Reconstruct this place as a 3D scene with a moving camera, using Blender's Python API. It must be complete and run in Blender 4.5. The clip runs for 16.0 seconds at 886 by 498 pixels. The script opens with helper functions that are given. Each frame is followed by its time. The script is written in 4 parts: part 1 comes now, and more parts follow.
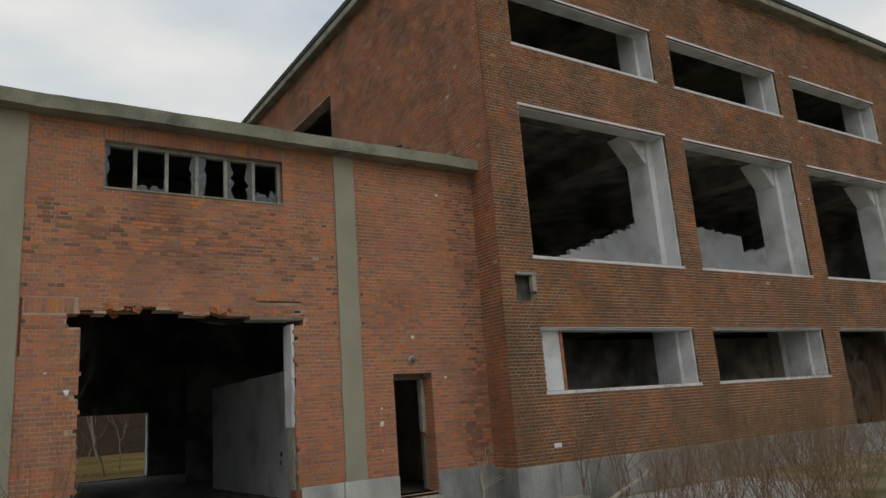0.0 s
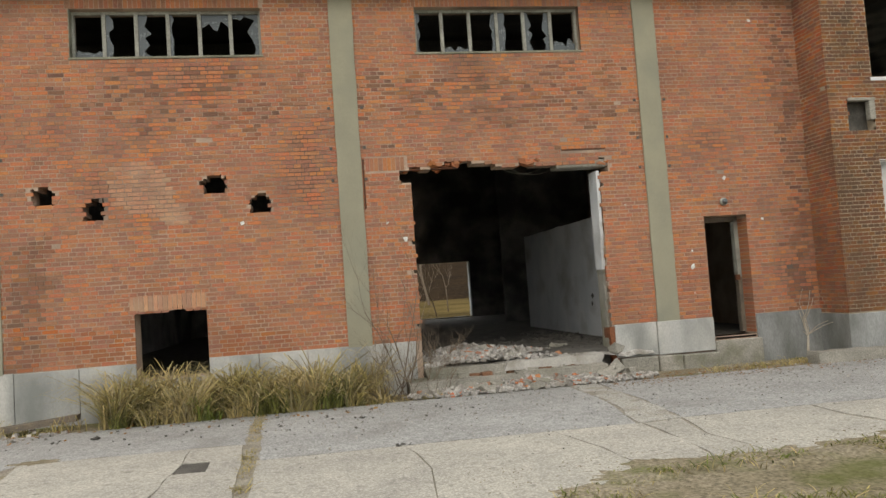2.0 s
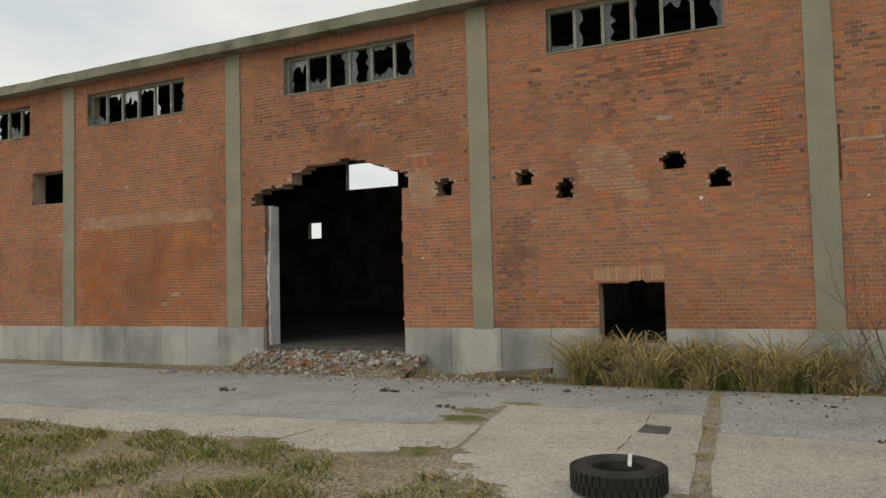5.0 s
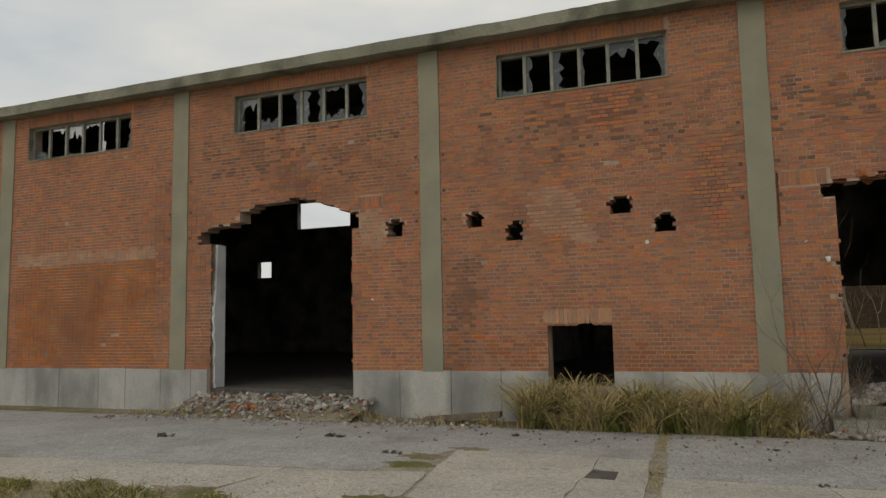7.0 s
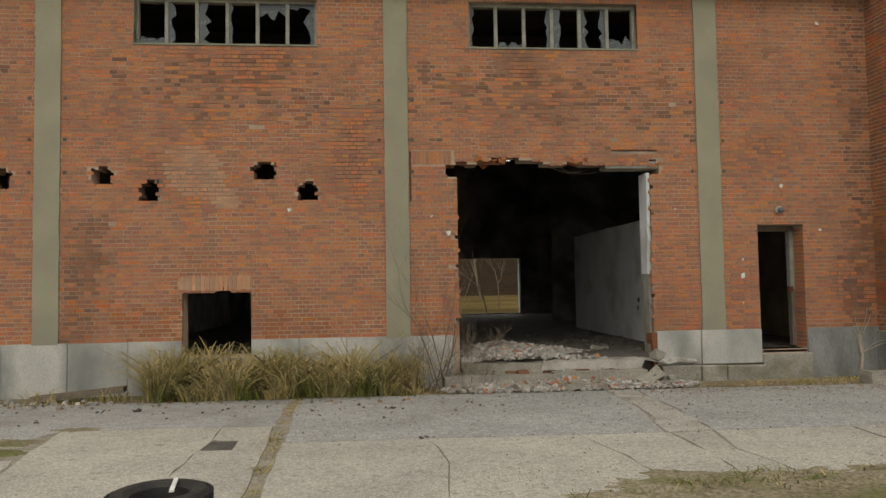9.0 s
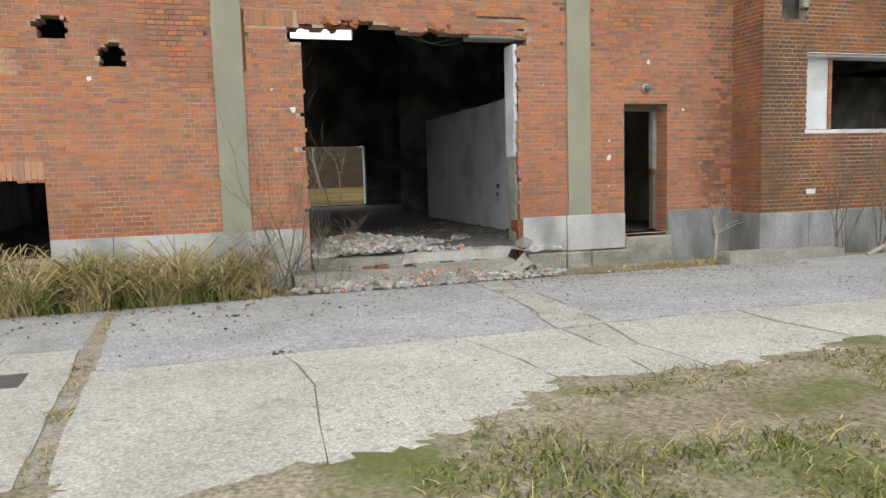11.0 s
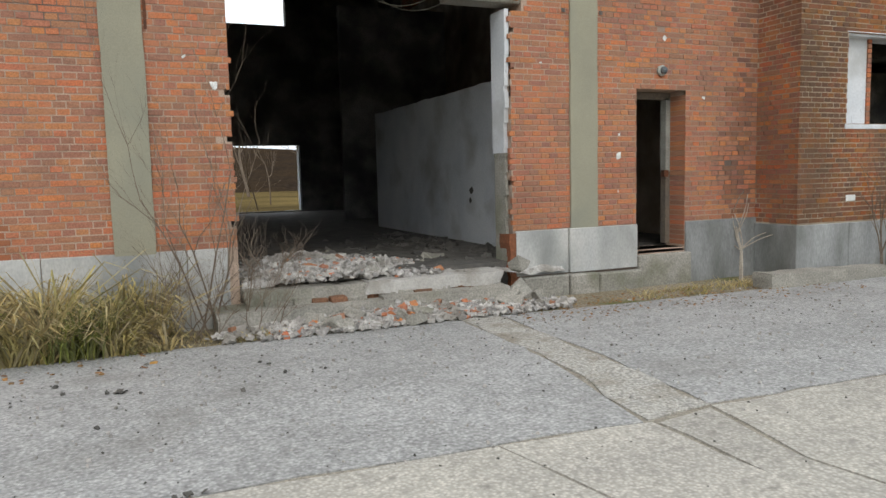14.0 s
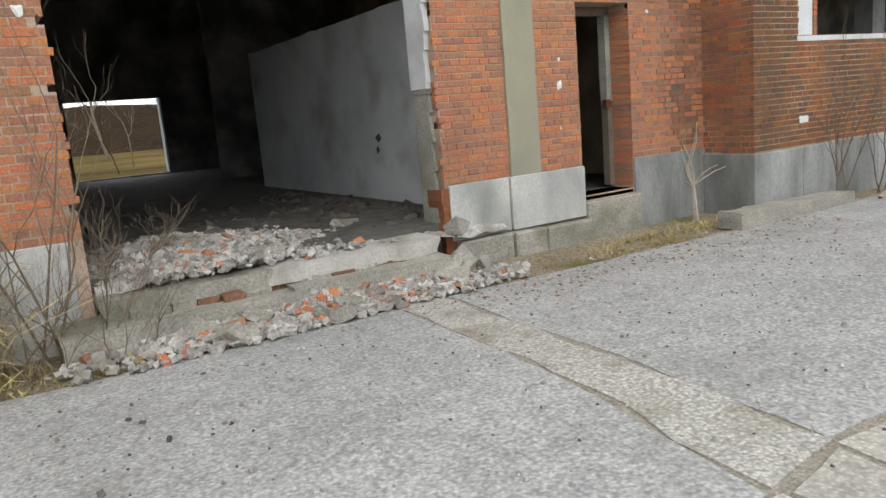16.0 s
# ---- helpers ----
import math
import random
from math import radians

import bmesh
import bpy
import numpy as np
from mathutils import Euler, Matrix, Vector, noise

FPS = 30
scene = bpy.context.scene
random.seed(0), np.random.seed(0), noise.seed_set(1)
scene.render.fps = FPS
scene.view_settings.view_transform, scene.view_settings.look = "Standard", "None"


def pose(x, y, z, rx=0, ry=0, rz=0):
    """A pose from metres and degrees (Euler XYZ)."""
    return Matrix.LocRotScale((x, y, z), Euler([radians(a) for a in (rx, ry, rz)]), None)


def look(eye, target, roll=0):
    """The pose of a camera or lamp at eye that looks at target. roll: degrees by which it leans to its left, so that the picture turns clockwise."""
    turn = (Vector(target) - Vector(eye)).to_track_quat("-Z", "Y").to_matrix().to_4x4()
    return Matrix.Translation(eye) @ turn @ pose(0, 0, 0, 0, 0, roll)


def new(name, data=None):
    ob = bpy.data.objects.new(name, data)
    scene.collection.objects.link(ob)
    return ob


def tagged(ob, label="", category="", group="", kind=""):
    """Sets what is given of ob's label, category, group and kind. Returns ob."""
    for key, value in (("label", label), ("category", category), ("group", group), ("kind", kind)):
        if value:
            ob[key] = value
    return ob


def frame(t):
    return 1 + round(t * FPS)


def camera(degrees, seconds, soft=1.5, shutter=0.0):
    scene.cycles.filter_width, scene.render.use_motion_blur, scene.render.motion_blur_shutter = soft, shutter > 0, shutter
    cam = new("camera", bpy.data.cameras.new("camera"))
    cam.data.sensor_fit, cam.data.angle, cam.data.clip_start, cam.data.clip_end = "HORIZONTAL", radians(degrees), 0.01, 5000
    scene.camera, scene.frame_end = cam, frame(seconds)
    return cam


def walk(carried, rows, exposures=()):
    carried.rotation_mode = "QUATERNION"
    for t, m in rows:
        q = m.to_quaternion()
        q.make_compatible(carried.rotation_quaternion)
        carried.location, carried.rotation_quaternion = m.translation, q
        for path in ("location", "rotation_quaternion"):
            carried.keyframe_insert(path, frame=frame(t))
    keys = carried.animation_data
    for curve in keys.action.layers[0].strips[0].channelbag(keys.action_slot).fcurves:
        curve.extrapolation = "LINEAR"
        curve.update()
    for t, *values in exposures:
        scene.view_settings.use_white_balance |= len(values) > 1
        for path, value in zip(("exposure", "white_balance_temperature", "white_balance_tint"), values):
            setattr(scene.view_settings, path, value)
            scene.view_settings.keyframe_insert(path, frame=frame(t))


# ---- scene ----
cam = camera(62.8, 16.0)
PATH = [
    (0, (-0.032, 0.115, 1.567), (1.05, 1.737, 2.012), -4.3),
    (0.5, (-0.082, -0.013, 1.513), (0.724, 1.782, 1.871), -4.5),
    (1, (-0.189, -0.001, 1.518), (0.514, 1.861, 1.723), -5.0),
    (1.5, (-0.247, -0.013, 1.451), (0.307, 1.903, 1.605), -4.4),
    (2, (-0.205, -0.035, 1.408), (0.125, 1.934, 1.516), -4.0),
    (2.5, (-0.205, -0.051, 1.383), (-0.057, 1.941, 1.476), -3.9),
    (3, (-0.213, -0.075, 1.378), (-0.283, 1.922, 1.474), -2.9),
    (3.5, (-0.248, -0.1, 1.399), (-0.586, 1.867, 1.527), -1.2),
    (4, (-0.233, -0.221, 1.449), (-0.72, 1.712, 1.615), -1.3),
    (4.5, (-0.291, -0.333, 1.387), (-0.947, 1.556, 1.458), -2.1),
    (4.7, (-0.322, -0.363, 1.392), (-1.038, 1.503, 1.467), -1.7),
    (5.75, (-0.33, -0.36, 1.41), (-1.4, 1.33, 1.54), -1.5),
    (6.8, (-0.285, -0.301, 1.421), (-1.163, 1.49, 1.569), -1.2),
    (7, (-0.294, -0.286, 1.425), (-1.011, 1.57, 1.627), -1.1),
    (7.5, (-0.257, -0.332, 1.485), (-0.658, 1.612, 1.728), -2.4),
    (8, (-0.166, -0.27, 1.465), (-0.293, 1.716, 1.663), -3.3),
    (8.5, (-0.034, -0.188, 1.49), (-0.01, 1.801, 1.698), -2.0),
    (9, (0.052, -0.074, 1.412), (0.225, 1.916, 1.51), -0.9),
    (9.5, (0.038, 0.215, 1.365), (0.447, 2.172, 1.415), -2.2),
    (9.7, (0.02, 0.33, 1.348), (0.435, 2.287, 1.347), -2.0),
    (12, (0.060, 2.320, 1.290), (0.834, 4.170, 0.986), -3.0),
    (12.5, (0.095, 2.777, 1.28), (0.856, 4.593, 0.929), -4.6),
    (13, (0.156, 3.249, 1.269), (0.89, 5.079, 0.933), -3.9),
    (13.5, (0.212, 3.683, 1.295), (0.952, 5.533, 1.117), -3.1),
    (14, (0.364, 4.141, 1.271), (1.141, 5.973, 1.071), -1.4),
    (14.5, (0.419, 4.577, 1.258), (1.295, 6.371, 1.131), -0.9),
    (15, (0.515, 5.053, 1.241), (1.361, 6.856, 1.061), -0.7),
    (15.5, (0.673, 5.575, 1.245), (1.577, 7.328, 0.912), -3.0),
    (16, (0.785, 6.01, 1.297), (1.824, 7.678, 0.928), -4.9),
]
EXPOSURES = [(0, -0.68, 7400, 10), (0.5, -0.4, 7700, 10), (1.0, -0.21, 8400, 10), (1.5, 0.1, 8300, 10), (2.0, 0.25, 7900, 10), (2.5, 0.2, 7600, 10), (3.0, 0.0, 7600, 10), (3.5, -0.15, 7700, 10), (4.5, -0.33, 8100, 10), (7, -0.73, 8200, 10), (7.5, -0.53, 8200, 10), (8, -0.45, 8400, 10), (8.5, -0.37, 8600, 10), (9, -0.23, 8500, 10), (9.5, 0.4, 7900, 10), (9.7, 0.5, 7600, 10), (12, 0.6, 7100, 10), (13, 0.5, 7100, 10), (14.0, 0.35, 7100, 10), (14.5, 0.4, 7100, 10), (15.5, 0.5, 7200, 10), (16, 0.55, 7200, 10)]
walk(cam, [(t, look(eye, target, roll)) for t, eye, target, roll in PATH], EXPOSURES)

# ---- world and light ----
SUN_EL, SUN_AZ = radians(48), radians(200)
world = bpy.data.worlds.new("overcast")
scene.world = world
world.use_nodes = True
wn, wl = world.node_tree.nodes, world.node_tree.links
wn.clear()
w_out, w_bg = wn.new("ShaderNodeOutputWorld"), wn.new("ShaderNodeBackground")
sky = wn.new("ShaderNodeTexSky")
sky.sky_type, sky.sun_disc = "NISHITA", False
sky.sun_elevation, sky.sun_rotation = SUN_EL, SUN_AZ
w_co, w_map = wn.new("ShaderNodeTexCoord"), wn.new("ShaderNodeMapping")
w_map.inputs["Scale"].default_value = (1.0, 1.0, 2.6)
w_noise, w_ramp, w_mix = wn.new("ShaderNodeTexNoise"), wn.new("ShaderNodeValToRGB"), wn.new("ShaderNodeMixRGB")
w_noise.inputs["Scale"].default_value, w_noise.inputs["Detail"].default_value = 2.2, 6.0
w_ramp.color_ramp.elements[0].position, w_ramp.color_ramp.elements[1].position = 0.34, 0.62
w_ramp.color_ramp.elements[0].color, w_ramp.color_ramp.elements[1].color = (8.4, 10.2, 12.6, 1), (13.0, 13.9, 15.0, 1)
w_mix.inputs[0].default_value = 0.88
wl.new(w_co.outputs["Generated"], w_map.inputs[0])
wl.new(w_map.outputs[0], w_noise.inputs["Vector"])
wl.new(w_noise.outputs[0], w_ramp.inputs[0])
wl.new(sky.outputs[0], w_mix.inputs[1])
wl.new(w_ramp.outputs[0], w_mix.inputs[2])
wl.new(w_mix.outputs[0], w_bg.inputs[0])
w_bg.inputs[1].default_value = 0.1
wl.new(w_bg.outputs[0], w_out.inputs[0])
sun = new("sun", bpy.data.lights.new("sun", "SUN"))
sun.data.energy, sun.data.angle, sun.data.color = 0.55, radians(25), (1, 0.97, 0.93)
sun.matrix_world = look((-8, -20, 30), (2, 10, 0))


# ---- materials ----
def material(name, base, second=None, rough=0.9, scale=3.0, grain=60.0, bump=0.3, spread=0.25, vary=0.0, per="island", stain=None, stain_scale=0.6, stain_at=(0.5, 0.7), metal=0.0, warp=(1, 1, 1), speckle=0.0, wash=None):
    """Two colours mixed by coarse noise, fine grain, a stain of a third colour, and variation piece by piece."""
    m = bpy.data.materials.new(name)
    m.use_nodes = True
    n, l = m.node_tree.nodes, m.node_tree.links
    b = n["Principled BSDF"]
    b.inputs["Roughness"].default_value, b.inputs["Metallic"].default_value = rough, metal
    b.inputs["Specular IOR Level"].default_value = 0.25
    geo, mp = n.new("ShaderNodeNewGeometry"), n.new("ShaderNodeMapping")
    mp.inputs["Scale"].default_value = warp
    l.new(geo.outputs["Position"], mp.inputs[0])

    def noise_of(sc, detail=4.0):
        t = n.new("ShaderNodeTexNoise")
        t.inputs["Scale"].default_value, t.inputs["Detail"].default_value = sc, detail
        l.new(mp.outputs[0], t.inputs["Vector"])
        return t.outputs[0]

    def mix(kind, f, a, c):
        x = n.new("ShaderNodeMixRGB")
        x.blend_type = kind
        for k, v in ((0, f), (1, a), (2, c)):
            if isinstance(v, (int, float)):
                x.inputs[k].default_value = v
            elif isinstance(v, tuple):
                x.inputs[k].default_value = (*v, 1)
            else:
                l.new(v, x.inputs[k])
        return x.outputs[0]

    def ramp(v, lo, hi, a=0.0, c=1.0):
        r = n.new("ShaderNodeMapRange")
        r.inputs[1].default_value, r.inputs[2].default_value, r.inputs[3].default_value, r.inputs[4].default_value = lo, hi, a, c
        l.new(v, r.inputs[0])
        return r.outputs[0]

    col = mix("MIX", ramp(noise_of(scale), 0.35, 0.65), base, second or base)
    if vary:
        if per == "island":
            rnd = geo.outputs["Random Per Island"]
        else:
            rnd = n.new("ShaderNodeObjectInfo").outputs["Random"]
        wn_ = n.new("ShaderNodeTexWhiteNoise")
        wn_.noise_dimensions = "1D"
        l.new(rnd, wn_.inputs["W"])
        hsv = n.new("ShaderNodeHueSaturation")
        l.new(ramp(rnd, 0, 1, 0.5 - 0.009 * vary, 0.5 + 0.013 * vary), hsv.inputs["Hue"])
        l.new(ramp(wn_.outputs[0], 0, 1, 1 - 0.38 * vary, 1 + 0.3 * vary), hsv.inputs["Value"])
        l.new(ramp(wn_.outputs[0], 0, 1, 1 - 0.2 * vary, 1 + 0.1 * vary), hsv.inputs["Saturation"])
        l.new(col, hsv.inputs["Color"])
        col = hsv.outputs[0]
    fine = noise_of(grain, 5.0)
    col = mix("MULTIPLY", 1.0, col, ramp(fine, 0.3, 0.7, 1 - spread, 1 + spread))
    if speckle:
        dots = n.new("ShaderNodeTexVoronoi")
        dots.inputs["Scale"].default_value = 45.0
        l.new(mp.outputs[0], dots.inputs["Vector"])
        col = mix("MULTIPLY", 1.0, col, ramp(dots.outputs["Distance"], 0.1, 0.6, 1 + speckle, 1 - speckle))
        col = mix("MULTIPLY", 1.0, col, ramp(noise_of(9.0, 8.0), 0.3, 0.7, 1 - speckle * 0.7, 1 + speckle * 0.7))
    if wash:
        col = mix("MIX", ramp(noise_of(7.0, 8.0), 0.52, 0.74, 0.0, 0.6), col, wash)
    if stain:
        col = mix("MIX", ramp(noise_of(stain_scale, 6.0), stain_at[0], stain_at[1], 0.0, 0.85), col, stain)
    l.new(col, b.inputs["Base Color"])
    if bump:
        bp = n.new("ShaderNodeBump")
        bp.inputs["Strength"].default_value, bp.inputs["Distance"].default_value = bump, 0.01
        l.new(fine, bp.inputs["Height"])
        l.new(bp.outputs[0], b.inputs["Normal"])
    return m


BRICK = dict(base=(0.42, 0.163, 0.083), second=(0.36, 0.148, 0.085), scale=2.2, grain=55, spread=0.3, vary=0.8, wash=(0.4, 0.2, 0.125), stain=(0.2, 0.095, 0.06), stain_scale=0.55, stain_at=(0.56, 0.82))
M_BRICK = material("brick_red", **BRICK)
M_BRICK_ONE = material("brick_red_single", per="object", **BRICK)
M_BRICK_NEW = material("brick_orange", (0.42, 0.145, 0.05), (0.36, 0.125, 0.05), scale=1.2, vary=0.6, stain=(0.25, 0.1, 0.06), stain_scale=0.5)
M_BRICK_PALE = material("brick_limewashed", (0.46, 0.27, 0.17), (0.4, 0.19, 0.12), scale=2.5, vary=0.5)
M_BRICK_SOOT = material("brick_sooty", (0.23, 0.105, 0.065), (0.27, 0.115, 0.065), scale=2.5, vary=0.8)
M_BRICK_OLD = material("brick_weathered", (0.28, 0.102, 0.043), (0.15, 0.07, 0.036), scale=1.1, spread=0.35, vary=0.95, stain=(0.1, 0.06, 0.035), stain_scale=0.6, stain_at=(0.52, 0.76), warp=(1, 1, 0.6))
M_BRICK_SIDE = material("brick_side_wall", (0.33, 0.11, 0.05), (0.22, 0.085, 0.045), scale=1.0, spread=0.3, vary=0.9, stain=(0.14, 0.07, 0.045), stain_scale=0.5, stain_at=(0.52, 0.76))
M_MORTAR = material("mortar", (0.47, 0.35, 0.27), (0.36, 0.26, 0.2), scale=2, grain=120, stain=(0.09, 0.07, 0.06))
M_MORTAR_OLD = material("mortar_dirty", (0.46, 0.38, 0.29), (0.3, 0.24, 0.17), scale=2, grain=120, stain=(0.09, 0.07, 0.05), stain_at=(0.55, 0.75))
M_PILASTER = material("pilaster_render", (0.325, 0.305, 0.225), (0.28, 0.265, 0.2), scale=1.3, grain=90, spread=0.1, stain=(0.24, 0.24, 0.19), stain_scale=1.1, stain_at=(0.5, 0.72))
M_PLINTH = material("plinth_render", (0.5, 0.49, 0.46), (0.4, 0.4, 0.39), scale=1.6, grain=50, spread=0.12, vary=0.25, per="object", stain=(0.19, 0.2, 0.19), stain_scale=1.4, stain_at=(0.44, 0.7), warp=(1, 1, 0.5))
M_PLINTH_DAMP = material("damp_plinth_render", (0.34, 0.345, 0.34), (0.22, 0.225, 0.22), scale=1.8, grain=50, spread=0.16, vary=0.35, per="object", stain=(0.1, 0.105, 0.09), stain_scale=1.6, stain_at=(0.46, 0.7), warp=(1, 1, 0.35))
M_CORNICE = material("cornice_concrete", (0.3, 0.29, 0.23), (0.2, 0.2, 0.15), scale=1.2, grain=40, stain=(0.1, 0.1, 0.075), stain_scale=1.6)
M_CONCRETE = material("old_concrete", (0.33, 0.31, 0.27), (0.24, 0.23, 0.2), scale=2.4, grain=45, spread=0.3, stain=(0.14, 0.14, 0.09), stain_scale=1.6)
M_PLASTER = material("white_plaster", (0.68, 0.69, 0.7), (0.58, 0.6, 0.62), scale=1.5, grain=30, spread=0.07, bump=0.15, stain=(0.34, 0.33, 0.3), stain_scale=1.2, stain_at=(0.5, 0.75))
# inside walls: greys with wide near-black blotches
M_INSIDE = material("blotchy_dark_plaster", (0.3, 0.29, 0.26), (0.18, 0.17, 0.16), scale=1.4, grain=25, stain=(0.06, 0.06, 0.06), stain_scale=0.7, stain_at=(0.42, 0.62))
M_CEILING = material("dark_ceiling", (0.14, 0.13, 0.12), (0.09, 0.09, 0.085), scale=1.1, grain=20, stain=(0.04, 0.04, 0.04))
M_CONCRETE_PALE = material("worn_floor_concrete", (0.45, 0.43, 0.4), (0.36, 0.34, 0.31), scale=2.0, grain=40, spread=0.15, stain=(0.26, 0.24, 0.2), stain_scale=2.0)
M_ASPHALT = material("worn_asphalt", (0.4, 0.4, 0.39), (0.335, 0.335, 0.325), scale=1.1, grain=34, spread=0.32, bump=0.8, speckle=0.18, stain=(0.19, 0.18, 0.16), stain_scale=0.9, stain_at=(0.57, 0.82))
M_SLAB = material("yard_concrete", (0.49, 0.465, 0.41), (0.4, 0.38, 0.34), scale=1.3, grain=38, spread=0.18, bump=0.5, vary=0.15, speckle=0.2, per="object", stain=(0.2, 0.19, 0.165), stain_scale=9.0, stain_at=(0.57, 0.74))
M_STRIP = material("crumbled_concrete", (0.52, 0.5, 0.45), (0.37, 0.36, 0.33), scale=9, grain=36, spread=0.35, bump=1.0, speckle=0.25, stain=(0.2, 0.17, 0.12), stain_scale=3)
M_JOINT = material("joint_dirt", (0.23, 0.205, 0.165), (0.31, 0.285, 0.235), scale=7, grain=60, spread=0.4)
M_EARTH = material("earth_and_grass", (0.29, 0.25, 0.19), (0.2, 0.17, 0.115), scale=0.9, grain=30, spread=0.45, bump=0.8, stain=(0.105, 0.12, 0.035), stain_scale=1.1, stain_at=(0.5, 0.66))
M_GRASS = material("green_grass", (0.13, 0.16, 0.035), (0.2, 0.19, 0.06), scale=1.2, grain=20, spread=0.2, bump=0, vary=0.9)
M_STRAW = material("dry_grass", (0.46, 0.36, 0.18), (0.3, 0.25, 0.1), scale=1.5, grain=20, spread=0.2, bump=0, vary=0.9)
M_TWIG = material("bare_twigs", (0.13, 0.095, 0.07), (0.2, 0.16, 0.12), scale=6, grain=50)
M_BRUSH = material("brown_brush", (0.24, 0.15, 0.085), (0.16, 0.105, 0.065), scale=6, grain=50)
M_BONE = material("bleached_branch", (0.45, 0.4, 0.33), (0.35, 0.3, 0.25), scale=8, grain=60)
M_RUBBLE = material("rubble", (0.46, 0.44, 0.41), (0.25, 0.23, 0.21), scale=9, grain=40, spread=0.25, vary=0.9, stain=(0.2, 0.18, 0.15), stain_scale=2)
M_LEAF = material("fallen_leaves", (0.2, 0.09, 0.035), (0.3, 0.17, 0.07), scale=5, vary=1.0, bump=0)
M_RUST = material("rusty_steel", (0.16, 0.06, 0.03), (0.07, 0.04, 0.03), scale=8, grain=60, rough=0.75, metal=0.3)
M_FRAME = material("grey_window_frame", (0.34, 0.34, 0.3), (0.24, 0.235, 0.21), scale=5, grain=50)
M_RUBBER = material("black_rubber", (0.022, 0.022, 0.022), (0.04, 0.038, 0.036), scale=5, grain=60, rough=0.7)
M_WHITE = material("white_paint", (0.75, 0.75, 0.72), (0.6, 0.6, 0.57), scale=6, grain=60, spread=0.08)
M_ROOF = material("roof_felt", (0.07, 0.08, 0.07), (0.05, 0.05, 0.05), scale=1.5)
M_WOOD = material("weathered_wood", (0.2, 0.16, 0.12), (0.14, 0.12, 0.1), scale=5, grain=40)
# dark stones and floors; also the shade painted into small holes
M_DARK = material("dark_stones_and_hole_shade", (0.07, 0.066, 0.06), (0.12, 0.112, 0.1), scale=5, vary=0.8)
M_FAR = material("winter_woods", (0.04, 0.027, 0.017), (0.03, 0.022, 0.016), scale=0.15, grain=1.5, spread=0.4)
M_FIELD = material("dry_field", (0.15, 0.108, 0.045), (0.07, 0.052, 0.025), scale=0.12, grain=6, spread=0.3)

for m_far in (M_FAR, M_FIELD, M_EARTH):
    m_far.node_tree.nodes["Principled BSDF"].inputs["Specular IOR Level"].default_value = 0.0

M_GLASS = bpy.data.materials.new("dirty_glass")
M_GLASS.use_nodes = True
g_b = M_GLASS.node_tree.nodes["Principled BSDF"]
g_n = M_GLASS.node_tree.nodes.new("ShaderNodeTexNoise")
g_n.inputs["Scale"].default_value = 5
g_r = M_GLASS.node_tree.nodes.new("ShaderNodeMapRange")
g_r.inputs[3].default_value, g_r.inputs[4].default_value = 0.08, 0.4
M_GLASS.node_tree.links.new(g_n.outputs[0], g_r.inputs[0])
M_GLASS.node_tree.links.new(g_r.outputs[0], g_b.inputs["Roughness"])
g_b.inputs["Base Color"].default_value = (0.13, 0.15, 0.16, 1)
g_b.inputs["Transmission Weight"].default_value = 0.3
g_b.inputs["Specular IOR Level"].default_value = 0.3


# ---- building helpers ----
R = random.Random(11)


def box(bm, x0, x1, y0, y1, z0, z1):
    v = [bm.verts.new(p) for p in ((x0, y0, z0), (x1, y0, z0), (x1, y1, z0), (x0, y1, z0), (x0, y0, z1), (x1, y0, z1), (x1, y1, z1), (x0, y1, z1))]
    for f in ((3, 2, 1, 0), (4, 5, 6, 7), (0, 1, 5, 4), (1, 2, 6, 5), (2, 3, 7, 6), (3, 0, 4, 7)):
        bm.faces.new([v[i] for i in f])
    return v


def mesh_of(name, bm, mat):
    me = bpy.data.meshes.new(name)
    bm.normal_update()
    bm.to_mesh(me)
    bm.free()
    me.materials.append(mat)
    return me


def part(name, bm, mat, parent=None, label=""):
    ob = new(name, mesh_of(name, bm, mat))
    ob.parent = parent
    if label:
        tagged(ob, label)
    return ob


def part_boxes(name, boxes, mat, parent=None, label="", bevel=0.0):
    bm = bmesh.new()
    for b in boxes:
        box(bm, *b)
    if bevel:
        bmesh.ops.bevel(bm, geom=list(bm.edges), offset=bevel, segments=1, affect="EDGES")
    return part(name, bm, mat, parent, label)


def group_root(name, x, y, z, label, category, group="", kind=""):
    ob = new(name)
    ob.location = (x, y, z)
    ob.empty_display_size = 0.2
    return tagged(ob, label, category, group, kind)


def under(root, ob):
    """Parent a mesh that is written in world places."""
    ob.parent = root
    ob.matrix_parent_inverse = Matrix.Translation(-root.location)
    return ob


def cells(u0, u1, z0, z1, holes):
    """The rectangles that are left of a wall when its openings are cut out."""
    us = sorted({u0, u1, *[min(max(h[k], u0), u1) for h in holes for k in (0, 1)]})
    out = []
    for a, b in zip(us, us[1:]):
        zc, mid = z0, (a + b) / 2
        for h in sorted([h for h in holes if h[0] < mid < h[1]], key=lambda h: h[2]):
            if h[2] > zc:
                out.append((a, b, zc, min(h[2], z1)))
            zc = max(zc, h[3])
        if zc < z1:
            out.append((a, b, zc, z1))
    return out


COURSE = 0.0715


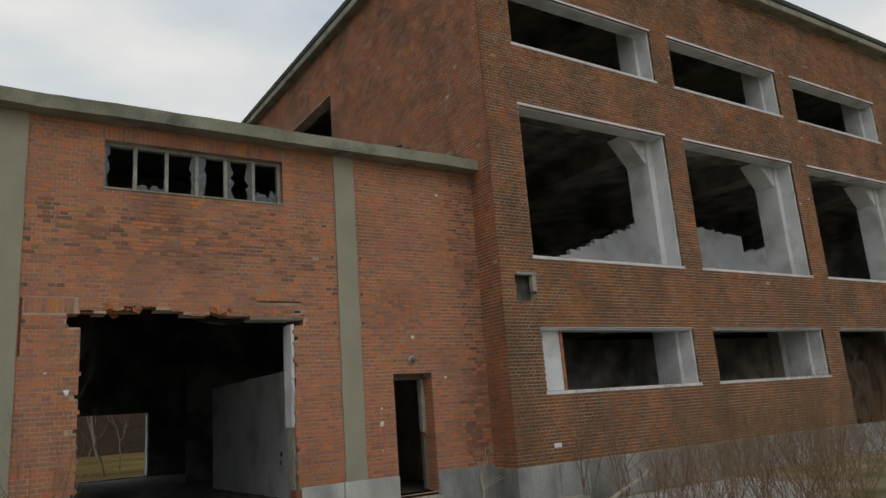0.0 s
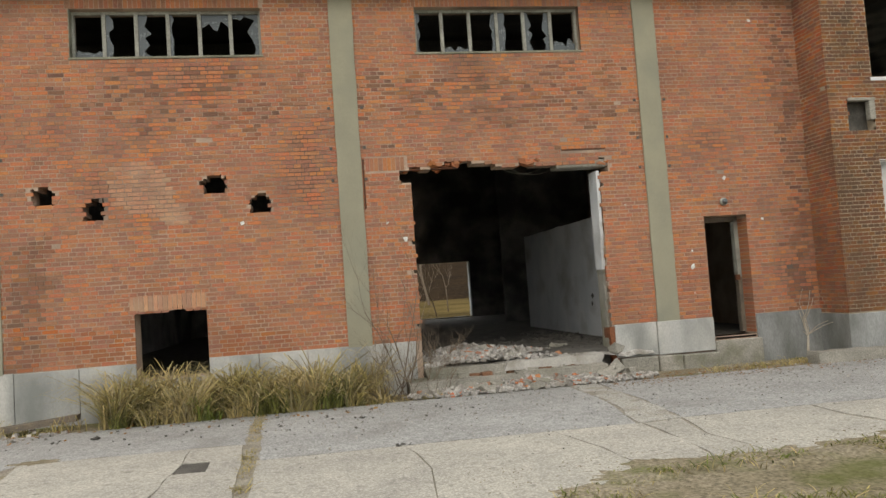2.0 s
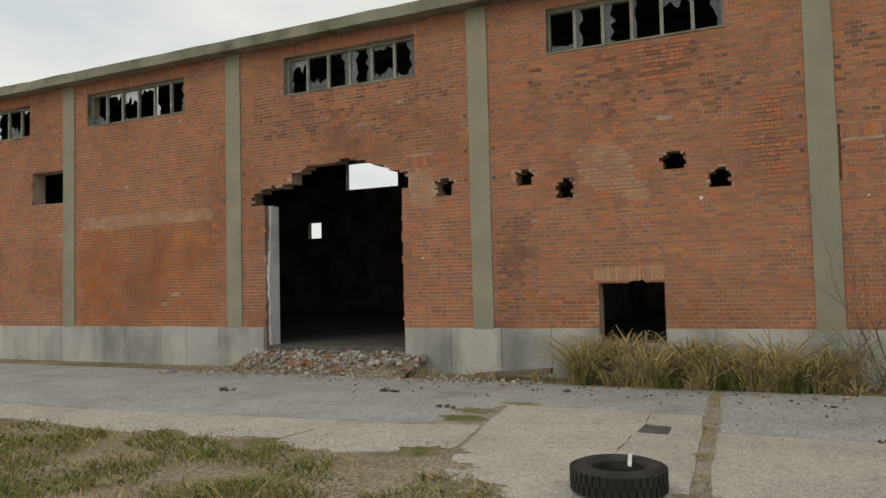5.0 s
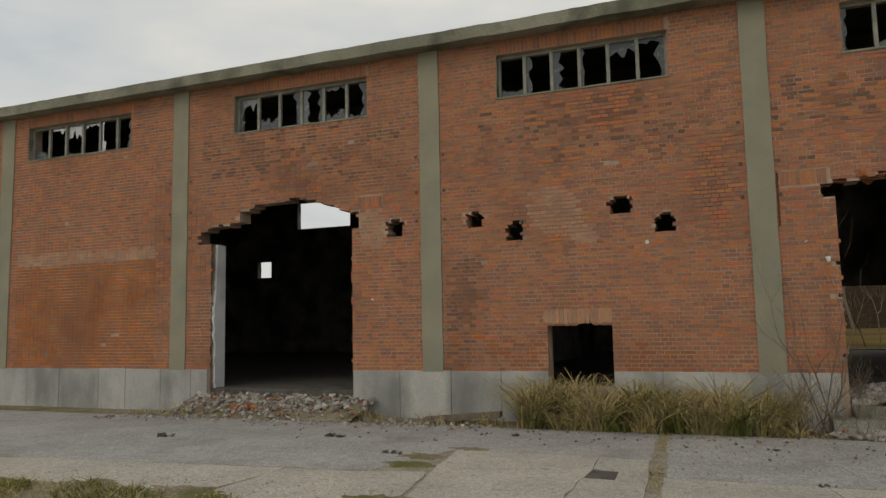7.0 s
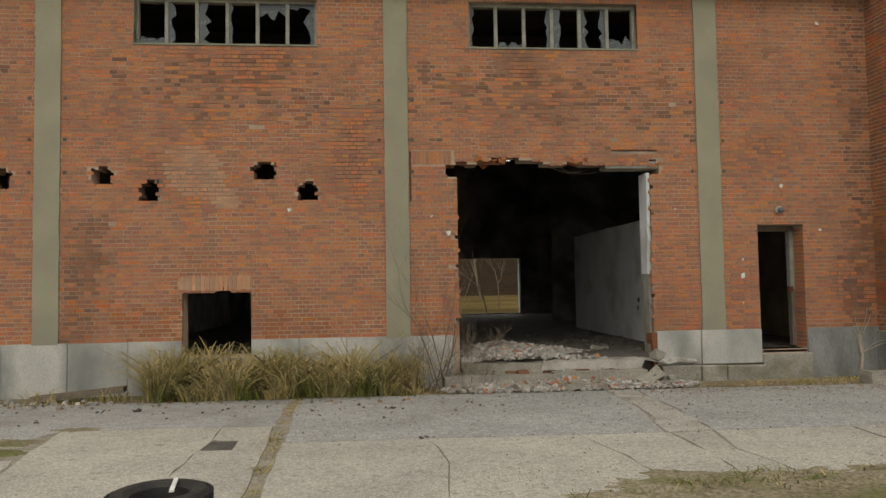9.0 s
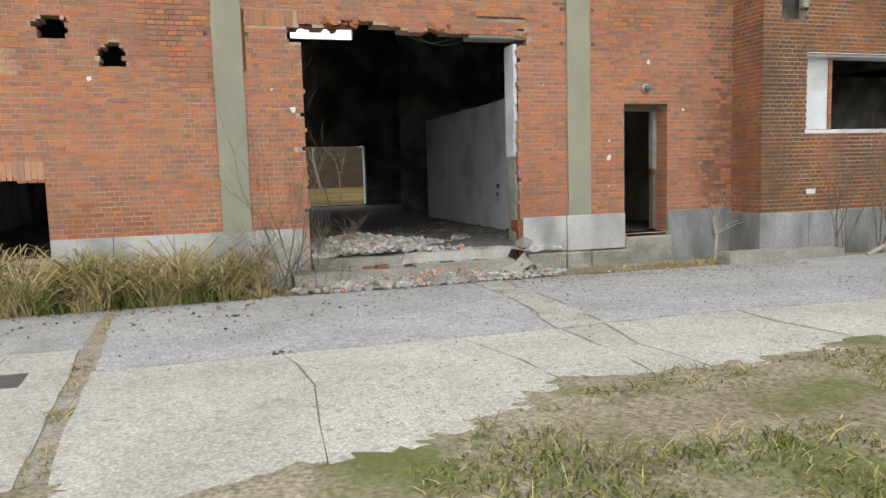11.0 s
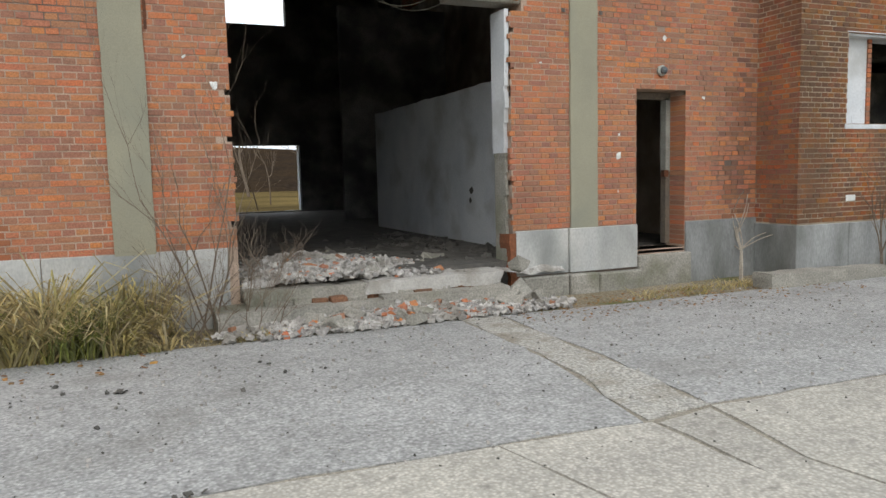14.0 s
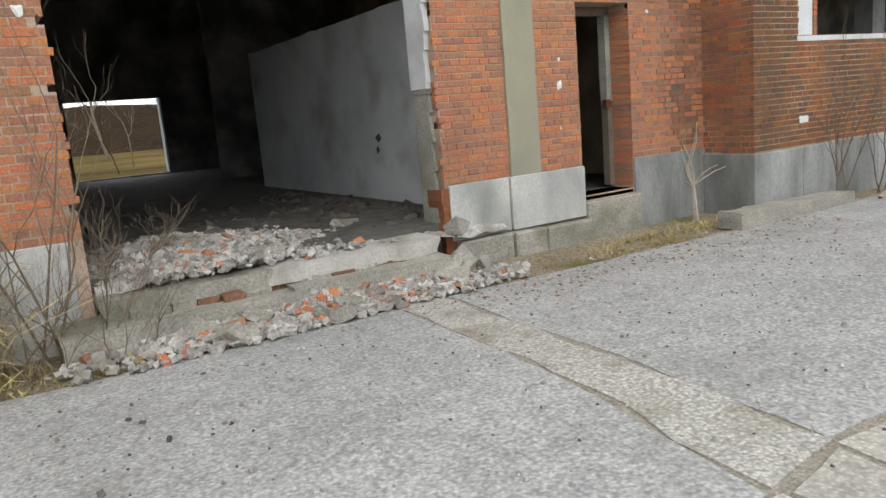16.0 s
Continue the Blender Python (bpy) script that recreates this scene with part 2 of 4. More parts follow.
def brickwork(u0, u1, z0, z1, openings, rng):
    """Running courses of stretchers and headers. openings: (u0, u1, z0, z1, ragged)."""
    out = []
    k, z = 0, z0
    while z + 0.05 < z1:
        u = u0 - (0.06 if k % 2 else 0.12 * ((k // 2) % 2)) - rng.random() * 0.02
        j = k % 2
        while u < u1:
            w = 0.112 if k % 2 or rng.random() < 0.25 else 0.238
            a, b = max(u, u0), min(u + w, u1)
            u += w + 0.013
            j += 1
            zt = min(z + COURSE - 0.0135, z1)
            for h in openings:
                if a < h[1] and b > h[0] and z < h[3] and zt > h[2]:
                    if zt - h[2] < 0.03 or h[3] - z < 0.03:
                        continue
                    if h[4]:
                        over = min(b, h[1]) - max(a, h[0])
                        if h[4] == 2:
                            over = min(b, h[1]) - max(a, h[0])
                            near = [g for g in openings if g[4] and z < g[3] and zt > g[2] and g[0] - 0.01 < (a + b) / 2 < g[1] + 0.01]
                            if near or over > 0.6 * (b - a):
                                a = b
                        elif a >= h[0] and b <= h[1]:
                            a = b
                        elif (a + b) / 2 < (h[0] + h[1]) / 2:
                            b = min(b, h[0] + rng.choice((0.0, 0.0, 0.0, 0.03)))
                        else:
                            a = max(a, h[1] - rng.choice((0.0, 0.0, 0.0, 0.03)))
                    elif a >= h[0] and b <= h[1]:
                        a = b
                    elif (a + b) / 2 < (h[0] + h[1]) / 2:
                        b = min(b, h[0])
                    else:
                        a = max(a, h[1])
            if b - a > 0.018 and rng.random() > 0.002:
                out.append((a, b, z, zt))
        z += COURSE
        k += 1
    return out


def brick_mesh(name, bricks, mat, origin, along, out, rng, proud=0.005, depth=0.05):
    """Many bricks in one mesh: origin + u * along + z, standing out of the wall along out."""
    o, a, n = Vector(origin), Vector(along), Vector(out)
    verts, faces = [], []
    turned = a.cross(Vector((0, 0, 1))).dot(n) < 0
    for u0, u1, z0, z1 in bricks:
        p = proud + rng.uniform(-0.004, 0.004)
        s = len(verts)
        e = [rng.uniform(-0.003, 0.003) for _ in range(4)]
        for d in (-depth, p):
            c = o + n * d
            for u, z in ((u0, z0 + e[0]), (u1, z0 + e[1]), (u1, z1 + e[2]), (u0, z1 + e[3])):
                verts.append((c.x + a.x * u, c.y + a.y * u, c.z + z))
        fs = ((4, 5, 6, 7), (0, 1, 5, 4), (1, 2, 6, 5), (2, 3, 7, 6), (3, 0, 4, 7))
        for f in fs:
            f = f[::-1] if turned else f
            faces.append([s + i for i in f])
    me = bpy.data.meshes.new(name)
    me.from_pydata(verts, [], faces)
    me.materials.append(mat)
    return me


def blob(bm, c, size, rng, flat=0.7):
    """A broken lump of eight to twelve corners."""
    m = Matrix.LocRotScale(c, Euler((rng.uniform(-0.5, 0.5), rng.uniform(-0.5, 0.5), rng.uniform(0, 6.3))), (size * rng.uniform(0.7, 1.3), size * rng.uniform(0.5, 1.0), size * flat * rng.uniform(0.5, 1.0)))
    r = bmesh.ops.create_cube(bm, size=1.0, matrix=m)
    for v in r["verts"]:
        v.co += Vector((rng.uniform(-1, 1), rng.uniform(-1, 1), rng.uniform(-1, 1))) * size * 0.2
    return r["verts"]


def ground_z(x, y):
    return -0.2 - 0.13 * min(max((y - 9.0) / 2.8, 0.0), 1.0)


# ---- ground ----
def ground_sheet(name, xs, ys, lift, mat, rough_by=0.0, edge=None, kind="structure", label="", category="ground"):
    bm = bmesh.new()
    grid = [[bm.verts.new((x, y, ground_z(x, y) + lift + rough_by * noise.noise((x * 1.3, y * 1.3, 3)))) for x in xs] for y in ys]
    for j in range(len(ys) - 1):
        for i in range(len(xs) - 1):
            if edge is None or edge((xs[i] + xs[i + 1]) / 2, (ys[j] + ys[j + 1]) / 2):
                bm.faces.new((grid[j][i], grid[j][i + 1], grid[j + 1][i + 1], grid[j + 1][i]))
    for v in [v for v in bm.verts if not v.link_faces]:
        bm.verts.remove(v)
    if edge is not None:
        bmesh.ops.solidify(bm, geom=list(bm.faces), thickness=-0.05)
    ob = part(name, bm, mat)
    return tagged(ob, label, category, "", kind)


def steps(a, b, n):
    return [a + (b - a) * i / n for i in range(n + 1)]


ground_sheet("ground", [-900, -300, -100] + steps(-40, 40, 160) + [100, 300, 900], [-900, -200, -60] + steps(-20, 12.6, 130) + [14, 20, 30, 31, 60, 120, 300, 1500], -0.014, M_EARTH, 0.008, label="bare brown earth with patches of moss and grass")


def slab_poly(name, pts, top, mat, parent, thick=0.12, jag=0.015, seed=1):
    """A paving slab from its corners, with crumbled edges and the ground's fall."""
    rng = random.Random(seed)
    loop = []
    for (xa, ya), (xb, yb) in zip(pts, pts[1:] + pts[:1]):
        n = max(2, int(math.hypot(xb - xa, yb - ya) / 0.25))
        for i in range(n):
            f = i / n
            loop.append((xa + (xb - xa) * f + rng.uniform(-jag, jag), ya + (yb - ya) * f + rng.uniform(-jag, jag)))
    bm = bmesh.new()
    f = bm.faces.new([bm.verts.new((x, y, ground_z(x, y) + top)) for x, y in loop])
    for k in range(9):
        yc = 9.0 + 0.36 * k
        bmesh.ops.bisect_plane(bm, geom=list(bm.verts) + list(bm.edges) + list(bm.faces), plane_co=(0, yc, 0), plane_no=(0, 1, 0))
    for v in bm.verts:
        v.co.z = ground_z(v.co.x, v.co.y) + top
    r = bmesh.ops.extrude_face_region(bm, geom=list(bm.faces))
    for v in r["geom"]:
        if isinstance(v, bmesh.types.BMVert):
            v.co.z -= thick
    bmesh.ops.recalc_face_normals(bm, faces=list(bm.faces))
    return part(name, bm, mat, parent)


bed = tagged(new("pavement_bed"), "dark dirt bed under the broken paving", "ground", "", "structure")
slab_poly("dirt_bed", [(-9.0, 6.1), (-3.1, 6.2), (-2.7, 5.4), (1.0, 5.3), (2.3, 6.1), (9.0, 6.1), (14, 8.2), (14, 11.2), (-30, 11.4), (-30, 7.0)], -0.0075, M_JOINT, bed, thick=0.05, jag=0.05, seed=1)
asphalt = tagged(new("road"), "worn grey asphalt strip along the building", "road", "", "structure")
slab_poly("asphalt_panel", [(-0.96, 7.66), (0.5, 7.65), (2.1, 7.59), (3.06, 7.53), (3.24, 8.6), (3.4, 9.6), (3.58, 11.3), (-1.15, 11.45), (-1.13, 10.3), (-1.02, 8.8)], 0.0, M_ASPHALT, asphalt, seed=2, jag=0.02)
slab_poly("asphalt_panel", [(3.65, 7.61), (5.2, 7.56), (6.7, 7.46), (12, 7.4), (13, 8.3), (15, 11.0), (7.7, 11.15), (4.1, 11.3), (3.98, 10.5), (3.84, 9.5), (3.75, 8.7)], 0.0, M_ASPHALT, asphalt, seed=3, jag=0.02)
slab_poly("asphalt_panel", [(-3.6, 8.74), (-1.2, 8.62), (-1.3, 10.3), (-1.32, 11.45), (-30, 11.4), (-30, 6.85), (-8.8, 6.72), (-6.0, 6.98), (-4.15, 7.2)], -0.004, M_ASPHALT, asphalt, seed=4, jag=0.03)
yard = tagged(new("pavement"), "pale cracked concrete yard slabs with dirty joints", "pavement", "", "structure")
slab_poly("concrete_slab", [(3.09, 7.51), (3.62, 7.57), (3.72, 8.7), (3.81, 9.5), (3.95, 10.5), (4.06, 11.35), (3.6, 11.35), (3.43, 9.6), (3.265, 8.5)], 0.002, M_STRIP, yard, seed=5, jag=0.035)
slab_poly("concrete_slab", [(3.13, 7.46), (3.58, 7.53), (3.43, 6.7), (3.53, 5.75), (3.06, 5.85), (3.13, 6.6)], 0.004, M_SLAB, yard, seed=16, jag=0.025)
slab_poly("concrete_slab", [(-3.62, 8.64), (-1.78, 8.58), (-1.75, 7.85), (-1.77, 7.4), (-1.79, 4.9), (-2.1, 4.75), (-2.9, 5.1), (-3.16, 5.9)], 0.006, M_SLAB, yard, seed=6, jag=0.02)
slab_poly("concrete_slab", [(-1.775, 8.58), (-1.21, 8.55), (-1.12, 7.7), (-1.08, 6.5), (-1.0, 5.3), (-1.3, 4.75), (-1.785, 4.85), (-1.765, 7.38), (-1.44, 7.36), (-1.46, 7.84), (-1.745, 7.86)], 0.006, M_SLAB, yard, seed=7, jag=0.012)
slab_poly("concrete_slab", [(-0.97, 7.61), (0.52, 7.61), (0.6, 7.2), (0.65, 6.55), (0.6, 6.0), (0.53, 5.1), (-0.75, 4.8), (-0.86, 5.4), (-0.93, 6.5)], 0.006, M_SLAB, yard, seed=8, jag=0.012)
slab_poly("concrete_slab", [(0.53, 7.61), (2.095, 7.55), (2.2, 7.1), (2.29, 6.56), (2.345, 6.0), (2.2, 5.75), (2.0, 5.55), (1.65, 5.3), (1.2, 5.05), (0.9, 4.9), (0.54, 5.1), (0.61, 6.0), (0.66, 6.55), (0.61, 7.2)], 0.004, M_SLAB, yard, seed=9, jag=0.012)
slab_poly("concrete_slab", [(2.11, 7.55), (3.08, 7.49), (3.1, 6.6), (3.03, 5.85), (2.7, 5.85), (2.36, 6.0), (2.31, 6.56), (2.22, 7.1)], 0.006, M_SLAB, yard, seed=10, jag=0.02)
slab_poly("concrete_slab", [(3.62, 7.56), (5.16, 7.52), (5.1, 6.9), (5.22, 6.2), (4.9, 5.85), (4.3, 5.75), (3.56, 5.75), (3.46, 6.7)], 0.003, M_SLAB, yard, seed=12, jag=0.025)
slab_poly("concrete_slab", [(5.19, 7.52), (6.7, 7.42), (8.4, 7.36), (8.2, 6.4), (7.3, 5.9), (5.3, 5.95), (5.25, 6.2), (5.13, 6.9)], 0.005, M_SLAB, yard, seed=13, jag=0.025)
slab_poly("concrete_slab", [(-4.05, 7.1), (-3.45, 7.27), (-3.25, 6.2), (-3.45, 6.05), (-4.45, 5.5), (-5.2, 5.75), (-5.1, 7.02)], 0.0, M_SLAB, yard, seed=14, jag=0.03)
slab_poly("concrete_slab", [(-5.13, 7.02), (-5.23, 5.75), (-7.6, 5.65), (-9.0, 5.8), (-9.0, 6.68), (-6.05, 6.94)], 0.0, M_SLAB, yard, seed=17, jag=0.03)
slab_poly("concrete_slab", [(-9.05, 6.66), (-9.05, 5.8), (-20, 5.6), (-20, 6.6)], 0.0, M_SLAB, yard, seed=15, jag=0.04)

# ---- low hall: facade ----
FY, TY = 12.42, 12.80
BASE, PLTOP, CORN = -0.5, 0.54, 6.68
PIL = [(5.735, 6.16), (0.15, 0.56), (-5.64, -5.23), (-11.6, -11.19), (-16.97, -16.56), (-22.66, -22.25), (-28.35, -27.94)]
XL, XR = -34.0, 9.06
WINS = [(1.65, 4.70), (-4.07, -1.0), (-10.0, -6.78), (-16.12, -12.87), (-21.5, -18.3), (-27.2, -24.0)]
WZ = (5.57, 6.40)
GATE = (1.4, 4.86, -0.3, 3.5)
GATE2 = (-10.55, -7.13, -0.3, 3.5)
DOOR = (6.82, 7.68, 0.17, 2.4)
VENT = (-3.25, -2.12, 0.27, 1.36)
PUNCH = [(-6.34, -6.04, 3.08, 3.38), (-4.68, -4.42, 3.15, 3.42), (-3.92, -3.66, 2.88, 3.18), (-2.07, -1.73, 3.24, 3.5), (-1.31, -1.02, 2.88, 3.15)]
EXTRA = []
notch = random.Random(5)


def bite(x0, x1, z0, tops):
    """A broken edge: narrow notches of uneven height over an opening."""
    x = x0
    while x < x1:
        w = min(notch.choice((0.12, 0.25, 0.18)), x1 - x)
        f = (x - x0) / (x1 - x0) * (len(tops) - 1)
        i = min(int(f), len(tops) - 2)
        z = tops[i] + (tops[i + 1] - tops[i]) * (f - i) + notch.uniform(-0.04, 0.04)
        EXTRA.append((x, x + w, z0, z0 + round(max(z - z0, 0.02) / 0.0715) * 0.0715))
        x += w


bite(1.2, 1.4, 3.28, (3.5, 3.55))
bite(1.4, 4.1, 3.499, (3.57, 3.57, 3.68, 3.57, 3.57, 3.52, 3.6, 3.52, 3.52))
bite(4.86, 5.03, 3.3, (3.56, 3.5))
bite(-10.9, -10.55, 3.2, (3.5, 3.55))
bite(-10.55, -7.13, 3.499, (3.55, 3.65, 3.95, 4.02, 4.0, 4.03, 3.95, 3.72, 3.6))
bite(-7.13, -6.98, 3.3, (3.65, 3.6))
for x0, x1, z0, z1 in list(PUNCH):
    zc = z0 + 0.01
    while zc < z1 + 0.02:
        h = COURSE
        d = notch.uniform(0.0, 0.07)
        EXTRA.append((x0 - d, x0 + 0.001, zc, zc + h))
        d = notch.uniform(0.0, 0.06)
        EXTRA.append((x1 - 0.001, x1 + d, zc, zc + h))
        zc += h
    EXTRA.append((x0 + 0.06, x1 - 0.05, z1 - 0.001, z1 + COURSE))
bite(-3.2, -2.15, 1.359, (1.4, 1.37, 1.41, 1.37, 1.42))
for x in (1.4, 4.86):
    zc = 0.7
    while zc < 3.2:
        if notch.random() < 0.22:
            EXTRA.append((x - 0.055, x + 0.001, zc, zc + COURSE) if x < 3 else (x - 0.001, x + 0.055, zc, zc + COURSE))
        zc += COURSE
LEFTHOLE = (-18.2, -16.97, 3.7, 4.55)
holes = [(a, b, *WZ) for a, b in WINS] + [GATE, GATE2, DOOR, VENT, LEFTHOLE] + PUNCH + EXTRA
facade = tagged(part_boxes("wall_facade", [(a, b, FY, TY, c, d) for a, b, c, d in cells(XL, XR, BASE, CORN, holes)], M_MORTAR), "red brick factory hall wall with ragged openings", "wall", "", "structure")

clean = [(a, b, *WZ, False) for a, b in WINS] + [(*DOOR, False), (*LEFTHOLE, True), (*VENT, False)] + [(a, b, BASE, CORN, False) for a, b in PIL]
ragged = [(*h, 1) for h in [GATE, GATE2] + PUNCH] + [(*h, 2) for h in EXTRA]
lintels = [(-3.32, -2.12, 1.36, 1.63, False), (4.15, 5.0, 3.66, 3.78, False)] + [(a - 0.05, b + 0.05, 6.40, 6.62, False) for a, b in WINS] + [(0.62, 1.36, 3.5, 3.74, False), (-7.0, -6.45, 3.72, 3.94, False)]
field = brickwork(XL, XR, PLTOP + 0.005, CORN, clean + ragged + lintels, R)


def region(b, x0, x1, z0, z1, soft=0.25, seed=0.0):
    x, z = (b[0] + b[1]) / 2, (b[2] + b[3]) / 2
    w = soft * noise.noise((x * 2.2, z * 2.2, seed))
    return x0 - w < x < x1 + w and z0 - w < z < z1 + w


single, red, orange, pale, soot = [], [], [], [], []
for b in field:
    if 4.74 < b[0] < 6.8 and PLTOP < b[2] < 2.25:
        single.append(b)
    elif region(b, -16.3, -12.05, 0.6, 2.9, 0.1, 1.0) or (region(b, -5.0, -1.0, 0.6, 1.2, 0.8, 3.0) and R.random() < 0.4):
        orange.append(b)
    elif region(b, -3.44, -2.43, 2.85, 3.65, 0.3, 2.0) or region(b, -16.3, -12.0, 2.95, 3.25, 0.1, 2.0) or region(b, -7.0, -6.5, 3.0, 3.7, 0.2, 5.0):
        pale.append(b)
    elif (region(b, -5.12, -4.55, 0.55, 2.6, 0.2, 7.0) and R.random() < 0.8) or (region(b, -10.5, -6.5, 4.6, 5.3, 0.8, 4.0) and R.random() < 0.5) or (region(b, 0.6, 5.6, 4.3, 5.2, 0.9, 14.0) and R.random() < 0.3) or (region(b, 8.45, 9.06, 0.5, 6.6, 0.3, 17.0) and R.random() < 0.55) or (region(b, -4.0, -0.5, 4.4, 5.2, 0.9, 24.0) and R.random() < 0.3):
        soot.append(b)
    else:
        red.append(b)
for name, bricks, mat in (("red_bricks", red, M_BRICK), ("orange_bricks", orange, M_BRICK_NEW), ("limewashed_bricks", pale, M_BRICK_PALE), ("sooty_bricks", soot, M_BRICK_SOOT)):
    tagged(new(name, brick_mesh(name, bricks, mat, (0, FY, 0), (1, 0, 0), (0, -1, 0), R)), kind="stuff").parent = facade
# soldier courses
soldiers = [(-3.32 + i * 0.075, -3.32 + i * 0.075 + 0.064, 1.37, 1.625) for i in range(16)] 
tagged(new("limewashed_lintel_bricks", brick_mesh("limewashed_lintel_bricks", soldiers, M_BRICK_PALE, (0, FY, 0), (1, 0, 0), (0, -1, 0), R)), kind="stuff").parent = facade
soldiers = [(a - 0.04 + i * 0.0755, a + 0.025 + i * 0.0755, 6.405, 6.615) for a, b in WINS for i in range(int((b - a + 0.08) / 0.0755))]
soldiers += [(0.63 + i * 0.0755, 0.695 + i * 0.0755, 3.505, 3.735) for i in range(9)] + [(-6.99 + i * 0.0755, -6.925 + i * 0.0755, 3.725, 3.935) for i in range(7)]
tagged(new("lintel_bricks", brick_mesh("lintel_bricks", soldiers, M_BRICK, (0, FY, 0), (1, 0, 0), (0, -1, 0), R)), kind="stuff").parent = facade

for i, (a, b) in enumerate(PIL):
    bm = bmesh.new()
    box(bm, a, b, FY - 0.035, FY + 0.02, PLTOP - 0.02, CORN)
    bmesh.ops.subdivide_edges(bm, edges=[e for e in bm.edges if abs(e.verts[0].co.z - e.verts[1].co.z) > 1], cuts=60)
    for v in bm.verts:
        v.co.x += 0.012 * noise.noise((v.co.x, v.co.z * 3, 2))
    tagged(part("pilaster", bm, M_PILASTER), "grey-green rendered concrete pilaster on a brick wall", "pilaster", "pilasters of the hall", "structure")

# plinth: rendered panels with open joints
plinth = tagged(new("plinth"), "pale grey rendered plinth with cracks and stains", "plinth", "", "structure")
for a, b in ((XL, GATE2[0] - 0.05), (GATE2[1] + 0.02, VENT[0]), (VENT[1], GATE[0] - 0.1), (4.9, 5.70), (5.70, DOOR[0] - 0.01), (DOOR[1], XR)):
    u = a
    while u < b - 0.02:
        w = min(R.uniform(0.75, 1.5), b - u)
        if b - u - w < 0.3:
            w = b - u
        p = -0.06 if (a == 5.70) else -0.03
        z1 = PLTOP + R.uniform(-0.012, 0.012)
        part_boxes("plinth_panel", [(u + 0.004, u + w - 0.004, FY + p + R.uniform(-0.004, 0.004), FY + 0.01, -0.06 if a in (4.9, 5.70) else -0.5, z1)], M_PLINTH_DAMP if a == DOOR[1] else M_PLINTH, plinth, bevel=0.006)
        u += w
part_boxes("footing", [(4.95, 5.65, FY - 0.12, FY + 0.01, -0.5, -0.07), (5.66, 6.1, FY - 0.16, FY + 0.01, -0.5, -0.075), (6.12, DOOR[0] + 0.02, FY - 0.14, FY + 0.01, -0.5, -0.09)], M_CONCRETE, plinth, bevel=0.02)
part_boxes("footing", [(VENT[0], VENT[1], FY - 0.03, TY, -0.3, 0.26)], M_PLINTH, plinth, bevel=0.01)

# cornice and roof
bm = bmesh.new()
box(bm, XL, XR - 0.02, 12.08, TY, CORN, 6.91)
bmesh.ops.subdivide_edges(bm, edges=[e for e in bm.edges if abs(e.verts[0].co.x - e.verts[1].co.x) > 1], cuts=170)
for v in bm.verts:
    v.co.z += 0.02 * noise.noise((v.co.x * 0.7, v.co.y, 5)) + 0.012 * noise.noise((v.co.x * 5, v.co.y, 1))
    v.co.y += 0.02 * noise.noise((v.co.x * 3, v.co.z, 8))
tagged(part("cornice", bm, M_CORNICE), "mossy concrete cornice slab along the hall roof", "cornice", "", "structure")
bm = bmesh.new()
box(bm, XL, XR - 0.03, 12.5, 30.6, 6.925, 7.04)
for v in bm.verts:
    if v.co.y > 20:
        v.co.z += 2.6
tagged(part("ceiling", bm, M_CEILING), "dark pitched roof of the hall", "ceiling", "", "structure")
for i in range(9):
    x = 6.9 + i * 0.22
    bm = bmesh.new()
    blob(bm, (x, 12.3, 6.92), 0.3, R, 0.25)
    tagged(part("roofing_scrap", bm, M_ROOF), "torn dark roofing felt on the cornice", "debris", "torn roofing")

# inside of the hall
BZ = 0.14
# floor in the near-black stone colour, darker than the rubble at the gates
tagged(part_boxes("floor", [(XL, XR - 0.05, TY - 0.3, 30.2, -0.3, BZ)], M_DARK), "dark grey hall floor", "floor", "", "structure")
b_holes = [(-21.9, -21.1, 3.8, 4.6), (3.2, 5.92, 0.18, 2.48), (3.2, 5.6, 6.58, 7.9), (-19.6, -16.7, 6.1, 7.4), (-27.5, -26.5, 6.1, 7.0)]
tagged(part_boxes("wall_back", [(a, b, 30.0, 30.3, c, d) for a, b, c, d in cells(XL, XR - 0.05, -0.3, 9.3, b_holes)], M_INSIDE), "blotchy dark plastered back wall with open windows", "wall", "", "structure")
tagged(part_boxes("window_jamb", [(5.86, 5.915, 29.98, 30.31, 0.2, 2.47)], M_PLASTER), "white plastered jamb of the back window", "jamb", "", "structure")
tagged(part_boxes("wall_end", [(XL - 0.3, XL, FY, 30.3, -0.3, 9.3)], M_INSIDE), "blotchy dark end wall of the hall", "wall", "", "structure")
tagged(part_boxes("wall_east", [(9.0, 9.4, 27.6, 30.3, -0.3, 9.3)], M_INSIDE), "blotchy dark end wall of the hall", "wall", "", "structure")
tagged(part_boxes("wall_cross", [(-5.6, -5.3, TY, 29.98, -0.3, 6.6)], M_INSIDE), "blotchy dark cross wall between the halls", "wall", "", "structure")
bm = bmesh.new()
box(bm, 5.6, 5.78, 12.86, 20.3, BZ, 2.72)
bmesh.ops.subdivide_edges(bm, edges=[e for e in bm.edges if abs(e.verts[0].co.y - e.verts[1].co.y) > 1], cuts=30)
for v in bm.verts:
    if v.co.z > 2:
        v.co.z += 0.04 * noise.noise((v.co.y * 2, 0, 3))
tagged(part("wall_partition", bm, M_PLASTER), "white plastered low partition wall in the hall", "wall", "", "structure")
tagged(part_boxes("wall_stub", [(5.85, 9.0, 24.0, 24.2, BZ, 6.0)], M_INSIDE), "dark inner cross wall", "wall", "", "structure")
